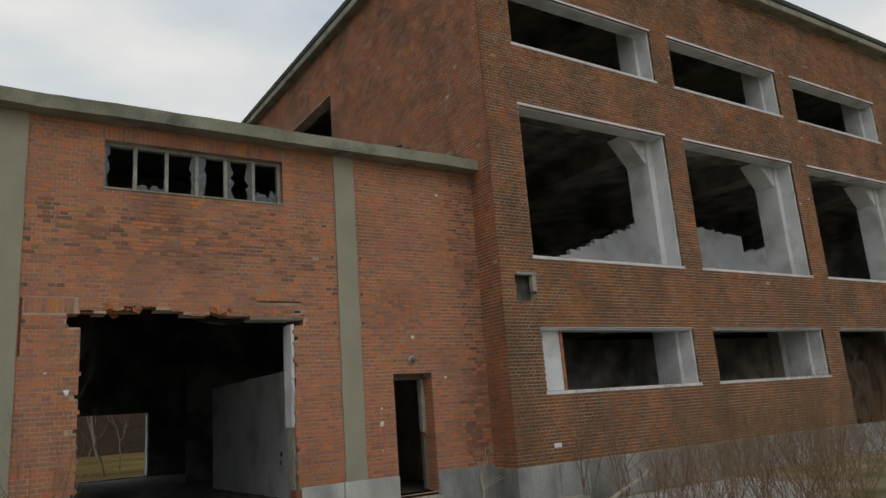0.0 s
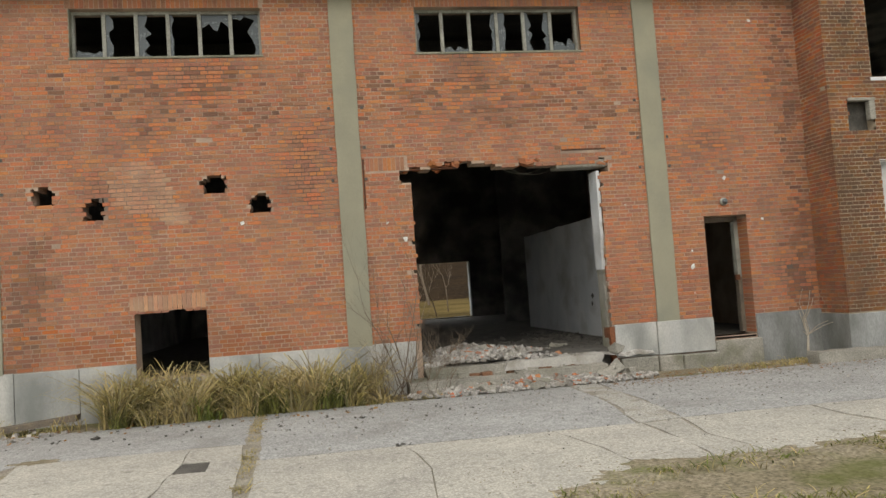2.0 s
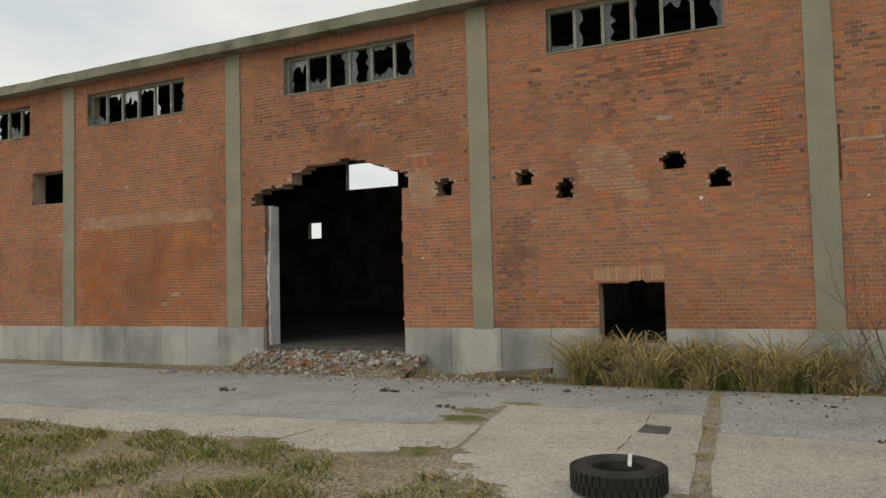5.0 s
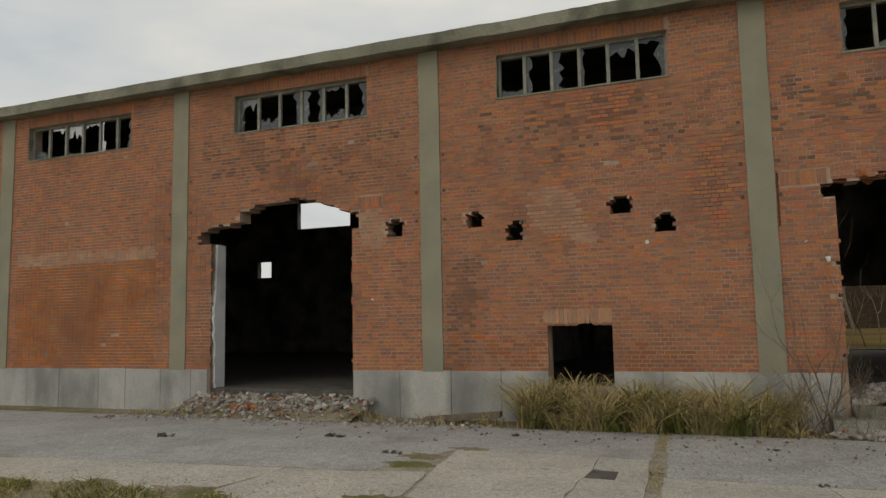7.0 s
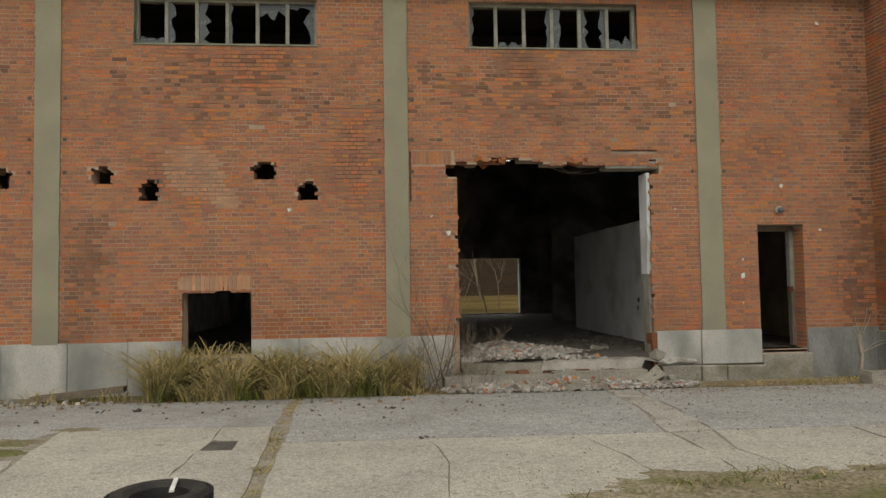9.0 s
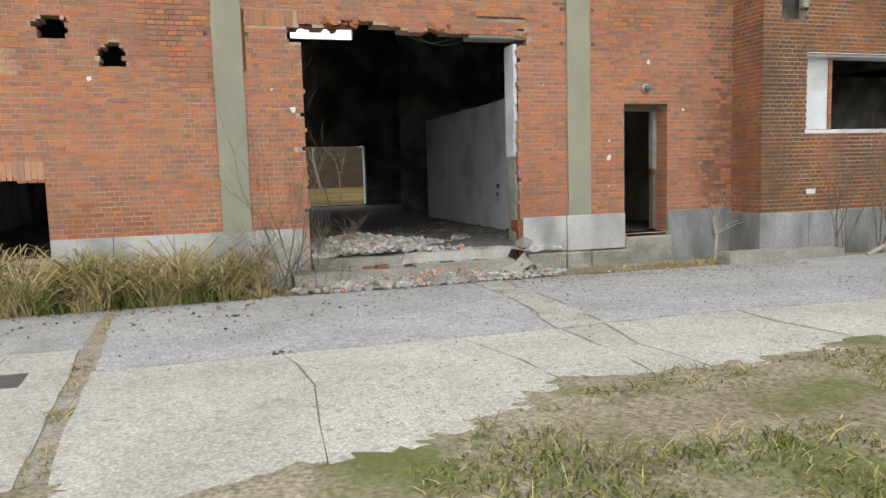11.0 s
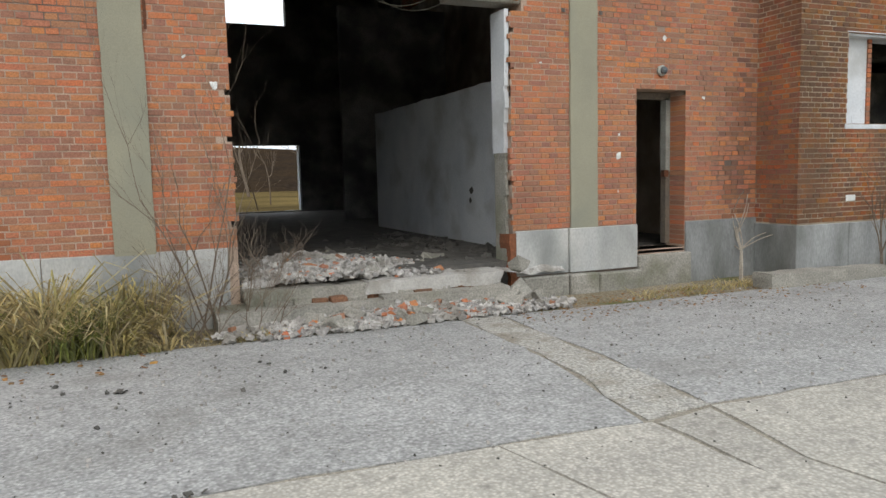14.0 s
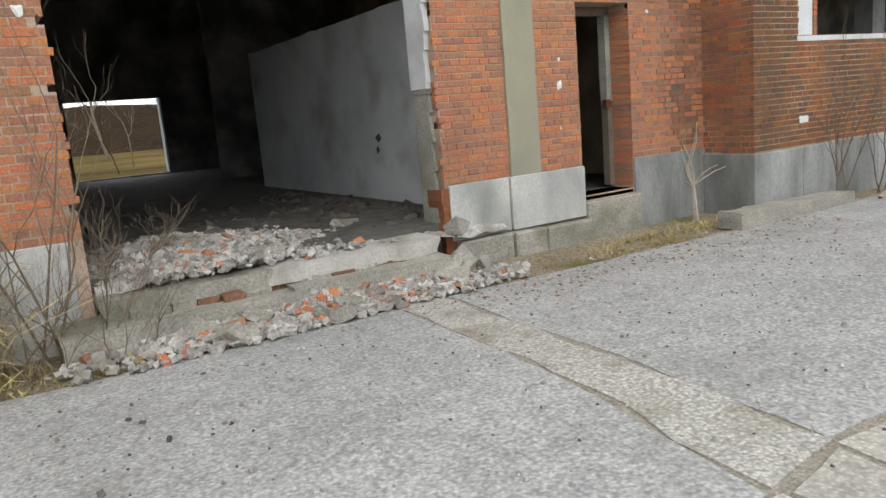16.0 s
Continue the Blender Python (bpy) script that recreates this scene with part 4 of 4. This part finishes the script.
chunk_field("brick_rubble", 120, foot_of_gate2, (0.03, 0.09), M_BRICK, "orange brick rubble across the gate opening", 7)

RC = random.Random(77)
for i in range(34):
    x, y = in_gate(RC) if i < 16 else before_gate(RC)
    s_ = RC.uniform(0.1, 0.22)
    bm = bmesh.new()
    blob(bm, (0, 0, 0), s_, RC, 0.6)
    bmesh.ops.bevel(bm, geom=list(bm.edges), offset=s_ * 0.05, segments=1, affect="EDGES")
    ob = part("concrete_chunk", bm, M_CONCRETE)
    ob.location = (x, y, heap(x, y) + s_ * 0.15)
    tagged(ob, "broken grey concrete chunk lying in rubble", "concrete chunk", "chunks in the gate")
for x, y, s_ in ((4.62, 11.95, 0.34), (4.8, 12.1, 0.28), (4.45, 11.8, 0.3), (4.95, 11.95, 0.2), (4.2, 13.6, 0.3), (8.3, 11.35, 0.24), (8.9, 11.3, 0.2)):
    bm = bmesh.new()
    blob(bm, (0, 0, 0), s_, RC, 0.7)
    bmesh.ops.bevel(bm, geom=list(bm.edges), offset=s_ * 0.05, segments=1, affect="EDGES")
    ob = part("concrete_chunk", bm, M_CONCRETE)
    ob.location = (x, y, heap(x, y) + s_ * 0.2)
    tagged(ob, "large broken grey concrete chunk at the gate corner", "concrete chunk", "chunks in the gate")

# broken brick course between the sill and the floor
RB = random.Random(91)
course_ = tagged(new("sill_course"), "broken orange brick course along the gate sill", "brickwork", "", "structure")
x = 1.6
while x < 4.35:
    w = RB.choice((0.12, 0.24, 0.2))
    bm = bmesh.new()
    box(bm, x, x + w - 0.012, 12.0 + RB.uniform(-0.03, 0.05), 12.3, -0.12, -0.05 + RB.uniform(-0.015, 0.02))
    for v in bm.verts:
        v.co += Vector((RB.uniform(-0.012, 0.012), RB.uniform(-0.02, 0.02), RB.uniform(-0.01, 0.01)))
    bmesh.ops.bevel(bm, geom=list(bm.edges), offset=0.008, segments=1, affect="EDGES")
    part("brick", bm, M_BRICK_OLD if RB.random() < 0.4 else M_CONCRETE, course_)
    x += w
for a, b, z, n in ((1.25, 2.35, 3.53, 12), (2.1, 2.4, 3.62, 6), (3.1, 4.0, 3.56, 12), (4.75, 5.1, 3.5, 6)):
    bm = bmesh.new()
    for i in range(n):
        blob(bm, (RB.uniform(a, b), FY + RB.uniform(0.0, 0.2), z + RB.uniform(-0.03, 0.05)), RB.uniform(0.08, 0.16), RB, 0.6)
    part("broken_brick_edge", bm, M_BRICK_NEW, facade, "broken orange brick edge over the gate")
# sockets: flattened dark patches paint the shade of holes on the uncut wall
for y, z, r in ((13.6, 1.5, 0.05), (15.2, 1.02, 0.06), (15.25, 0.86, 0.035)):
    bm = bmesh.new()
    blob(bm, (5.597, y, z), r * 2, RB, 1.2)
    for v in bm.verts:
        v.co.x = 5.597 + (v.co.x - 5.597) * 0.08
    part("socket_hole", bm, M_DARK, bpy.data.objects["wall_partition"], "small flat dark patch painted as the shade of a socket hole")

# fallen concrete beam
beam = rough_slab("concrete_beam", 7.9, 10.25, 11.05, 11.35, -0.3, -0.1, M_CONCRETE, 41, 0.06, -0.02)
tagged(beam, "fallen mossy concrete beam beside the wall", "concrete beam")


# ---- twigs, shrubs, trees ----
def limb(verts, faces, a, b, ra, rb):
    d = (b - a).normalized()
    u = d.orthogonal().normalized()
    w = d.cross(u)
    k = len(verts)
    for p, r in ((a, ra), (b, rb)):
        for i in range(4):
            q = p + (u * math.cos(i * math.pi / 2) + w * math.sin(i * math.pi / 2)) * r
            verts.append(tuple(q))
    for i in range(4):
        j = (i + 1) % 4
        faces.append((k + i, k + j, k + 4 + j, k + 4 + i))


def grow(verts, faces, p, d, length, r, depth, rng, up=0.15, spread=0.6):
    n = 4
    for i in range(n):
        d = (d + Vector((rng.uniform(-1, 1), rng.uniform(-1, 1), rng.uniform(-1, 1))) * 0.3 + Vector((0, 0, up * 0.3))).normalized()
        q = p + d * length / n
        r2 = r * (1 - 0.5 / n)
        limb(verts, faces, p, q, r, r2)
        p, r = q, r2
        if depth > 0 and i > 0:
            for _ in range(rng.choice((1, 1, 2))):
                d2 = (d + Vector((rng.uniform(-1, 1), rng.uniform(-1, 1), rng.uniform(-0.4, 0.9))) * spread).normalized()
                grow(verts, faces, p, d2, length * rng.uniform(0.45, 0.7), r * 0.6, depth - 1, rng, up, spread)


def woody(name, x, y, z, stems, length, r, depth, mat, seed, label, category, lean=0.35, up=0.15, group=""):
    rng = random.Random(seed)
    root = group_root(name, x, y, z, label, category, group)
    for s_ in range(stems):
        verts, faces = [], []
        d = Vector((rng.uniform(-lean, lean), rng.uniform(-lean, lean) * 0.7, 1)).normalized()
        grow(verts, faces, Vector((rng.uniform(-0.12, 0.12), rng.uniform(-0.1, 0.1), -0.03)) * (1 if stems > 1 else 0.2), d, length * rng.uniform(0.7, 1.1), r, depth, rng, up)
        me = bpy.data.meshes.new("stem")
        me.from_pydata(verts, [], faces)
        me.materials.append(mat)
        new("stem" if depth < 4 else "trunk", me).parent = root
    return root


woody("shrub", 1.05, 12.05, -0.33, 4, 1.7, 0.014, 3, M_TWIG, 3, "bare thin shrub against the brick wall", "shrub", 0.25, 0.25)
woody("shrub", 0.75, 11.95, -0.33, 5, 0.8, 0.01, 3, M_TWIG, 4, "low bare shrub against the plinth", "shrub", 0.6, 0.1)
woody("shrub", 1.35, 12.0, -0.33, 4, 0.8, 0.01, 3, M_TWIG, 14, "low bare shrub beside the gate", "shrub", 0.6, 0.1)
woody("shrub", 1.8, 12.9, 0.1, 7, 0.5, 0.011, 3, M_TWIG, 5, "dry brown twigs in the rubble", "shrub", 1.3, 0.0)
woody("shrub", 10.4, 11.3, -0.33, 6, 1.5, 0.012, 3, M_TWIG, 6, "bare shrub at the foot of the tall building", "shrub", 0.35, 0.2)
woody("shrub", 11.3, 11.2, -0.33, 6, 1.4, 0.012, 3, M_TWIG, 7, "bare shrub at the foot of the tall building", "shrub", 0.4, 0.2)
woody("shrub", 13.2, 11.2, -0.33, 6, 1.3, 0.012, 3, M_TWIG, 8, "bare shrub at the foot of the tall building", "shrub", 0.4, 0.2)
for i in range(13):
    x, y = 7.9 + (i % 7) * 0.95 + R.uniform(-0.2, 0.2), 6.2 + (i // 7) * 1.3 + R.uniform(-0.3, 0.3)
    woody("bush", x, y, -0.21, 24, 1.1 + 0.08 * (i % 7), 0.005, 2, M_BRUSH, 20 + i, "leafless brown bush at the yard edge", "bush", 0.8, 0.2, "bushes at the yard edge")
for i, (x, y) in enumerate(((0.6, 11.75), (1.0, 11.7), (1.45, 11.72))):
    woody("shrub", x, y, -0.33, 6, 0.55, 0.007, 3, M_TWIG, 60 + i, "low tangled bare twigs at the wall foot", "shrub", 0.9, 0.05)
woody("branch", 8.35, 12.1, -0.33, 2, 1.0, 0.02, 1, M_BONE, 33, "bleached bare branch leaning at the wall corner", "branch", 0.5, 0.1)
rng = random.Random(4)
verts, faces = [], []
p = Vector((10.6, 10.9, -0.28))
for q in ((11.0, 10.9, -0.13), (11.5, 10.95, 0.0), (12.0, 11.0, 0.2)):
    limb(verts, faces, p, Vector(q), 0.035, 0.03)
    p = Vector(q)
me = bpy.data.meshes.new("fallen_branch")
me.from_pydata(verts, [], faces)
me.materials.append(M_BONE)
tagged(new("fallen_branch", me), "pale fallen branch on the ground", "branch")

for i, (x, y) in enumerate(((6.5, 44), (8.6, 52), (5.4, 58), (10.5, 47), (-24, 50))):
    woody("tree", x, y, -0.33, 1, 3.6, 0.05, 4, M_TWIG, 200 + i, "bare young tree behind the hall", "tree", 0.15, 0.3, "trees beyond the field")
for i in range(14):
    x = -28 + i * 4.6 + R.uniform(-1.5, 1.5)
    woody("tree", x * 1.4, R.uniform(62, 95), -0.33, 1, R.uniform(5, 7.5), 0.2, 4, M_TWIG, 100 + i % 5, "bare winter tree beyond the field", "tree", 0.1, 0.3, "trees beyond the field")
bm = bmesh.new()
hx, hy = steps(-260, 260, 52), steps(100, 240, 14)
hv = [[bm.verts.new((x, y, -0.4 + (y - 100) * 0.074 * (1 + 0.4 * noise.noise((x * 0.02, y * 0.02, 0))) + 1.0 * noise.noise((x * 0.15, y * 0.15, 5)))) for x in hx] for y in hy]
for j in range(14):
    for i in range(52):
        bm.faces.new((hv[j][i], hv[j][i + 1], hv[j + 1][i + 1], hv[j + 1][i]))
tagged(part("hillside", bm, M_FAR), "brown wooded hillside in the distance", "hill", "", "structure")
bm = bmesh.new()
fv = [bm.verts.new(p) for p in ((-80, 31, -0.31), (80, 31, -0.31), (120, 104, -0.28), (-120, 104, -0.28))]
bm.faces.new(fv)
tagged(part("field", bm, M_FIELD), "dry straw-coloured field behind the hall", "field", "", "structure")


# ---- grass ----
def grass(name, n, place, height, mat, label, seed, width=0.008, lean=0.5):
    rng = random.Random(seed)
    verts, faces = [], []
    made = 0
    while made < n:
        spot = place(rng)
        if spot is None:
            continue
        made += 1
        x, y, z = spot
        h = rng.uniform(*height) * (0.75 + 0.9 * noise.noise((x * 1.6, y * 1.6, 9)))
        a = rng.uniform(0, 6.3)
        lx, ly = rng.gauss(0, lean) * h, rng.gauss(0, lean) * h - 0.15 * h
        w = width * rng.uniform(0.6, 1.3)
        cx, cy = math.cos(a) * w, math.sin(a) * w
        k = len(verts)
        droop = rng.uniform(0.0, 0.3)
        verts += [(x - cx, y - cy, z), (x + cx, y + cy, z), (x + cx * 0.9 + lx * 0.25, y + cy * 0.9 + ly * 0.25, z + h * 0.5), (x - cx * 0.9 + lx * 0.25, y - cy * 0.9 + ly * 0.25, z + h * 0.5), (x + cx * 0.6 + lx * 0.7, y + cy * 0.6 + ly * 0.7, z + h * (0.86 - droop * 0.2)), (x - cx * 0.6 + lx * 0.7, y - cy * 0.6 + ly * 0.7, z + h * (0.86 - droop * 0.2)), (x + lx * 1.15, y + ly * 1.15, z + h * (0.9 - droop))]
        faces += [(k, k + 1, k + 2, k + 3), (k + 3, k + 2, k + 4, k + 5), (k + 5, k + 4, k + 6)]
    me = bpy.data.meshes.new(name)
    me.from_pydata(verts, [], faces)
    me.materials.append(mat)
    return tagged(new(name, me), label, "grass", "", "stuff")


def clumped(x0, x1, y0, y1, k=2.5, cut=0.0, seed=0):
    def f(rng):
        x, y = rng.uniform(x0, x1), rng.uniform(y0, y1)
        if noise.noise((x * k, y * k, seed)) < cut:
            return None
        return x, y, ground_z(x, y) - 0.04
    return f


grass("dry_grass", 5200, clumped(-3.5, 0.6, 11.35, 12.3, 2.3, 0.0, 1), (0.45, 1.0), M_STRAW, "tall dry straw-coloured grass along the wall", 1, 0.011, 0.65)
grass("dry_grass", 900, clumped(-3.6, 0.75, 11.45, 12.3, 2.5, -0.4, 8), (0.1, 0.35), M_STRAW, "short dry grass along the wall", 8, 0.009, 0.8)
grass("dry_grass", 1800, clumped(-3.4, 0.6, 11.3, 12.1, 2.5, 0.0, 2), (0.25, 0.6), M_GRASS, "green grass blades among dry tufts", 2, 0.008, 0.5)
grass("dry_grass", 60, clumped(-2.6, -2.15, 12.25, 12.36, 1, -1, 2), (0.7, 1.15), M_STRAW, "tall dry reeds before the vent opening", 3, 0.008, 0.2)
grass("dry_grass", 900, clumped(6.2, 9.2, 11.3, 11.9, 2, -0.1, 4), (0.06, 0.2), M_STRAW, "short dry weeds at the wall foot", 4, 0.006, 0.7)
grass("dry_grass", 800, clumped(-12, -3.6, 11.5, 12.3, 1.5, 0.0, 5), (0.08, 0.3), M_STRAW, "short dry weeds at the wall foot", 5, 0.007, 0.6)
grass("dry_grass", 700, clumped(0.5, 2.2, 11.4, 11.95, 2, -0.2, 6), (0.05, 0.2), M_STRAW, "short dry weeds beside the gate", 6, 0.006, 0.8)


def in_joint(rng):
    y = rng.uniform(5.0, 11.3)
    if noise.noise((y * 1.7, 3, 0)) < -0.1:
        return None
    return -0.97 - 0.05 * (y - 5.8) + rng.uniform(-0.07, 0.07), y, ground_z(0, y) - 0.02


grass("dry_grass", 700, in_joint, (0.02, 0.07), M_STRAW, "short dry weeds in the wide paving joint", 21, 0.005, 1.2)


def lawn(side_, cut):
    def f(rng):
        x, y = (rng.uniform(0.9, 8.5), rng.uniform(1.2, 5.9)) if side_ > 0 else (rng.uniform(-11, -1.9), rng.uniform(1.8, 5.7))
        if side_ > 0:
            edge = 4.85 + (x - 0.9) * 0.75 if x < 2.2 else 5.8
        else:
            edge = 4.75 if x > -2.4 else 5.0 + 0.25 * min(-2.4 - x, 3)
        edge += 0.25 * noise.noise((x * 2, 0, 4))
        if y > edge or noise.noise((x * 0.9, y * 0.9, 2)) < cut:
            return None
        return x, y, ground_z(x, y) - 0.02
    return f


grass("lawn_grass", 14000, lawn(1, -0.12), (0.04, 0.12), M_GRASS, "short green moss and grass at the yard edge", 11, 0.006, 0.9)
grass("lawn_grass", 6000, lawn(1, -0.3), (0.04, 0.12), M_STRAW, "short dry grass at the yard edge", 12, 0.005, 1.2)
grass("lawn_grass", 15000, lawn(-1, -0.1), (0.04, 0.13), M_GRASS, "short green grass at the yard edge", 13, 0.006, 0.9)
grass("lawn_grass", 6000, lawn(-1, -0.3), (0.05, 0.17), M_STRAW, "short dry grass at the yard edge", 14, 0.005, 1.1)

# ---- soil washed over the slabs ----
RS = random.Random(31)
for x, y, r in ((0.9, 4.95, 0.3), (1.3, 5.1, 0.28), (1.7, 5.3, 0.3), (2.1, 5.6, 0.3), (2.5, 5.85, 0.28), (3.0, 5.75, 0.35), (3.6, 5.7, 0.4), (4.3, 5.72, 0.4), (5.2, 5.9, 0.45), (-3.05, 5.5, 0.25), (-2.6, 4.95, 0.3), (-3.4, 5.95, 0.3), (-4.4, 5.45, 0.35), (-5.4, 5.7, 0.4), (-6.6, 5.65, 0.45), (-0.95, 5.2, 0.2), (-1.02, 6.6, 0.1), (-3.85, 8.1, 0.28), (-3.8, 7.6, 0.26), (-3.45, 8.72, 0.22), (-1.2, 4.7, 0.35), (0.2, 4.85, 0.4)):
    bm = bmesh.new()
    rings = [[], [], []]
    for i in range(30):
        k = 2 * math.pi * i / 30
        q = r * (0.75 + 0.55 * noise.noise((math.cos(k) * 2.5 + x * 3, math.sin(k) * 2.5 + y * 3, 0)) + RS.uniform(-0.12, 0.12))
        for ring, f, z in zip(rings, (0.45, 0.85, 1.25), (-0.188, -0.191, -0.23)):
            ring.append(bm.verts.new((x + math.cos(k) * q * 1.5 * f, y + math.sin(k) * q * 0.8 * f, z)))
    top = bm.verts.new((x, y, -0.188))
    for i in range(30):
        j = (i + 1) % 30
        bm.faces.new((rings[0][i], rings[0][j], top))
        for c, d in zip(rings, rings[1:]):
            bm.faces.new((c[i], d[i], d[j], c[j]))
    tagged(part("soil_patch", bm, M_EARTH), "brown soil washed over the slab edge", "soil", "", "structure")

# ---- leaves and stones on the road ----
def litter(name, n, x0, x1, y0, y1, size, mat, label, seed, flat):
    rng = random.Random(seed)
    verts, faces = [], []
    for _ in range(n):
        x, y = rng.uniform(x0, x1), y0 + (y1 - y0) * rng.random() ** 0.7
        s_ = rng.uniform(*size)
        m = Matrix.LocRotScale((x, y, ground_z(x, y) + s_ * flat * 0.4 + 0.004), Euler((rng.uniform(-0.3, 0.3), rng.uniform(-0.3, 0.3), rng.uniform(0, 6.3))), (s_, s_ * 0.7, s_ * flat))
        k = len(verts)
        for c in ((-1, -0.6, -1), (0.8, -1, -1), (1, 0.7, -1), (-0.7, 1, -1), (-0.7, -0.4, 1), (0.6, -0.7, 1), (0.7, 0.5, 1), (-0.5, 0.7, 1)):
            verts.append(tuple(m @ (Vector(c) * 0.5 + Vector([rng.uniform(-0.12, 0.12) for _ in range(3)]))))
        for f in ((3, 2, 1, 0), (4, 5, 6, 7), (0, 1, 5, 4), (1, 2, 6, 5), (2, 3, 7, 6), (3, 0, 4, 7)):
            faces.append([k + i for i in f])
    me = bpy.data.meshes.new(name)
    me.from_pydata(verts, [], faces)
    me.materials.append(mat)
    return tagged(new(name, me), label, "litter", "", "stuff")


litter("fallen_leaves", 600, 4.2, 9.0, 10.4, 11.95, (0.012, 0.045), M_LEAF, "brown fallen leaves by the wall", 1, 0.15)
litter("gravel", 900, -0.9, 9.0, 7.4, 11.6, (0.008, 0.03), M_RUBBLE, "small pale stones scattered on the asphalt", 2, 0.6)
litter("gravel", 110, -8.0, 2.0, 8.8, 11.5, (0.012, 0.05), M_DARK, "dark bits of debris on the asphalt", 3, 0.4)
litter("gravel", 300, -0.9, 8.0, 6.6, 11.2, (0.006, 0.02), M_DARK, "fine dark grit on the asphalt", 8, 0.5)
litter("soil_crumbs", 500, 0.9, 6.0, 4.3, 6.3, (0.006, 0.022), M_EARTH, "soil crumbs along the slab edge", 9, 0.25)
litter("soil_crumbs", 350, -8.0, -2.2, 5.0, 6.4, (0.006, 0.022), M_EARTH, "soil crumbs along the slab edge", 10, 0.25)
litter("gravel", 350, -12.0, -4.0, 10.6, 12.1, (0.02, 0.1), M_RUBBLE, "loose stones along the wall foot", 4, 0.5)
litter("fallen_leaves", 300, -12.0, 0.5, 10.4, 11.9, (0.02, 0.07), M_LEAF, "brown fallen leaves along the wall", 5, 0.15)
for x, y, w in ((0.13, 9.8, 0.16), (0.52, 7.62, 0.12), (-5.8, 9.3, 0.3), (-4.3, 8.2, 0.22), (-3.3, 10.3, 0.16), (-8.2, 8.6, 0.3)):
    bm = bmesh.new()
    for _ in range(5):
        blob(bm, (R.uniform(-w, w) * 0.6, R.uniform(-0.04, 0.04), 0.01), w * 0.3, R, 0.25)
    ob = part("soil_clod", bm, M_DARK)
    ob.location = (x, y, ground_z(x, y) + 0.004)
    tagged(ob, "small dark clod of soil on the pavement", "clod", "soil clods")
# dark plate just below the slab top paints the shade of a deeper hole
bm = bmesh.new()
box(bm, -1.78, -1.4, 7.33, 7.9, -0.26, -0.205)
tagged(part("drain_hole", bm, M_DARK), "square hole in the yard slab, its shade a dark plate", "drain", "", "structure")
ob = rough_slab("plank", -5.4, -4.0, 11.8, 11.98, -0.33, -0.24, M_WOOD, 51, 0.02, 0.09)
tagged(ob, "weathered plank lying against the plinth", "plank")

# ---- tyre with a white stick ----
tyre = group_root("tyre", -1.5, 5.22, -0.19, "worn black truck tyre lying flat on the slab", "tyre")
bm = bmesh.new()
rings = lathe(bm, [(0.2, 0.03), (0.24, 0.0), (0.31, 0.0), (0.345, 0.03), (0.352, 0.1), (0.345, 0.17), (0.31, 0.2), (0.24, 0.2), (0.2, 0.17), (0.195, 0.1), (0.2, 0.03)], 48)
bmesh.ops.remove_doubles(bm, verts=list(bm.verts), dist=0.0005)
part("carcass", bm, M_RUBBER, tyre)
bm = bmesh.new()
for i in range(40):
    for z0, z1 in ((0.02, 0.09), (0.11, 0.18)):
        k = 2 * math.pi * (i + (0.5 if z0 > 0.1 else 0)) / 40
        c = bmesh.ops.create_cube(bm, size=1, matrix=pose(0.352 * math.cos(k), 0.352 * math.sin(k), (z0 + z1) / 2, 0, 0, math.degrees(k)) @ Matrix.Diagonal((0.02, 0.036, z1 - z0, 1)))
part("tread", bm, M_RUBBER, tyre)
bm = bmesh.new()
bmesh.ops.create_cube(bm, size=1, matrix=pose(0.07, 0.1, 0.208, 0, 0, 100) @ Matrix.Diagonal((0.34, 0.03, 0.015, 1)))
ob = part("stick", bm, M_WHITE)
ob.location = (-1.5, 5.22, -0.19)
tagged(ob, "white painted lath lying across the tyre", "stick")

# ---- cables in the gate ----
for k, (xa, xb, z, sag) in enumerate(((3.0, 4.3, 3.75, 0.35), (3.2, 4.7, 3.85, 0.45))):
    cu = bpy.data.curves.new("cable", "CURVE")
    cu.dimensions, cu.bevel_depth = "3D", 0.006
    sp = cu.splines.new("POLY")
    sp.points.add(12)
    for i in range(13):
        f = i / 12
        sp.points[i].co = (xa + (xb - xa) * f, 13.2 + 0.3 * k, z - sag * 4 * f * (1 - f) * 0.8, 1)
    cu.materials.append(M_FRAME)
    tagged(new("cable", cu), "thin grey cable hanging inside the gate", "cable", "cables in the gate")

# ---- small marks on the brickwork ----
for x, z, w in ((6.52, 1.49, 0.09), (6.53, 1.78, 0.05), (5.2, 1.3, 0.05), (1.24, 2.3, 0.09), (-1.48, 2.72, 0.07), (5.3, 2.7, 0.06), (8.0, 2.3, 0.05), (0.95, 2.6, 0.05), (6.5, 1.0, 0.05), (-6.7, 1.9, 0.06), (7.3, 3.1, 0.08), (8.1, 6.1, 0.09)):
    bm = bmesh.new()
    blob(bm, (x, FY - 0.008, z), w * 0.75, R, 1.0)
    for v in bm.verts:
        v.co.y = FY - 0.008 + (v.co.y - FY + 0.008) * 0.12
    part("plaster_splash", bm, M_WHITE).parent = facade
part_boxes("plaster_splash", [(10.0, 10.2, TF - 0.012, TF, 0.76, 0.85)], M_WHITE, front, bevel=0.004)
# putlog holes: thin dark plates on the bricks paint the shade inside
for a, b in PIL[:4]:
    for z in (3.35, 3.9, 4.6):
        for x in (a - 0.09, b + 0.07):
            part_boxes("putlog_hole", [(x - 0.025, x + 0.025, FY - 0.016, FY - 0.006, z, z + 0.05)], M_DARK, facade)
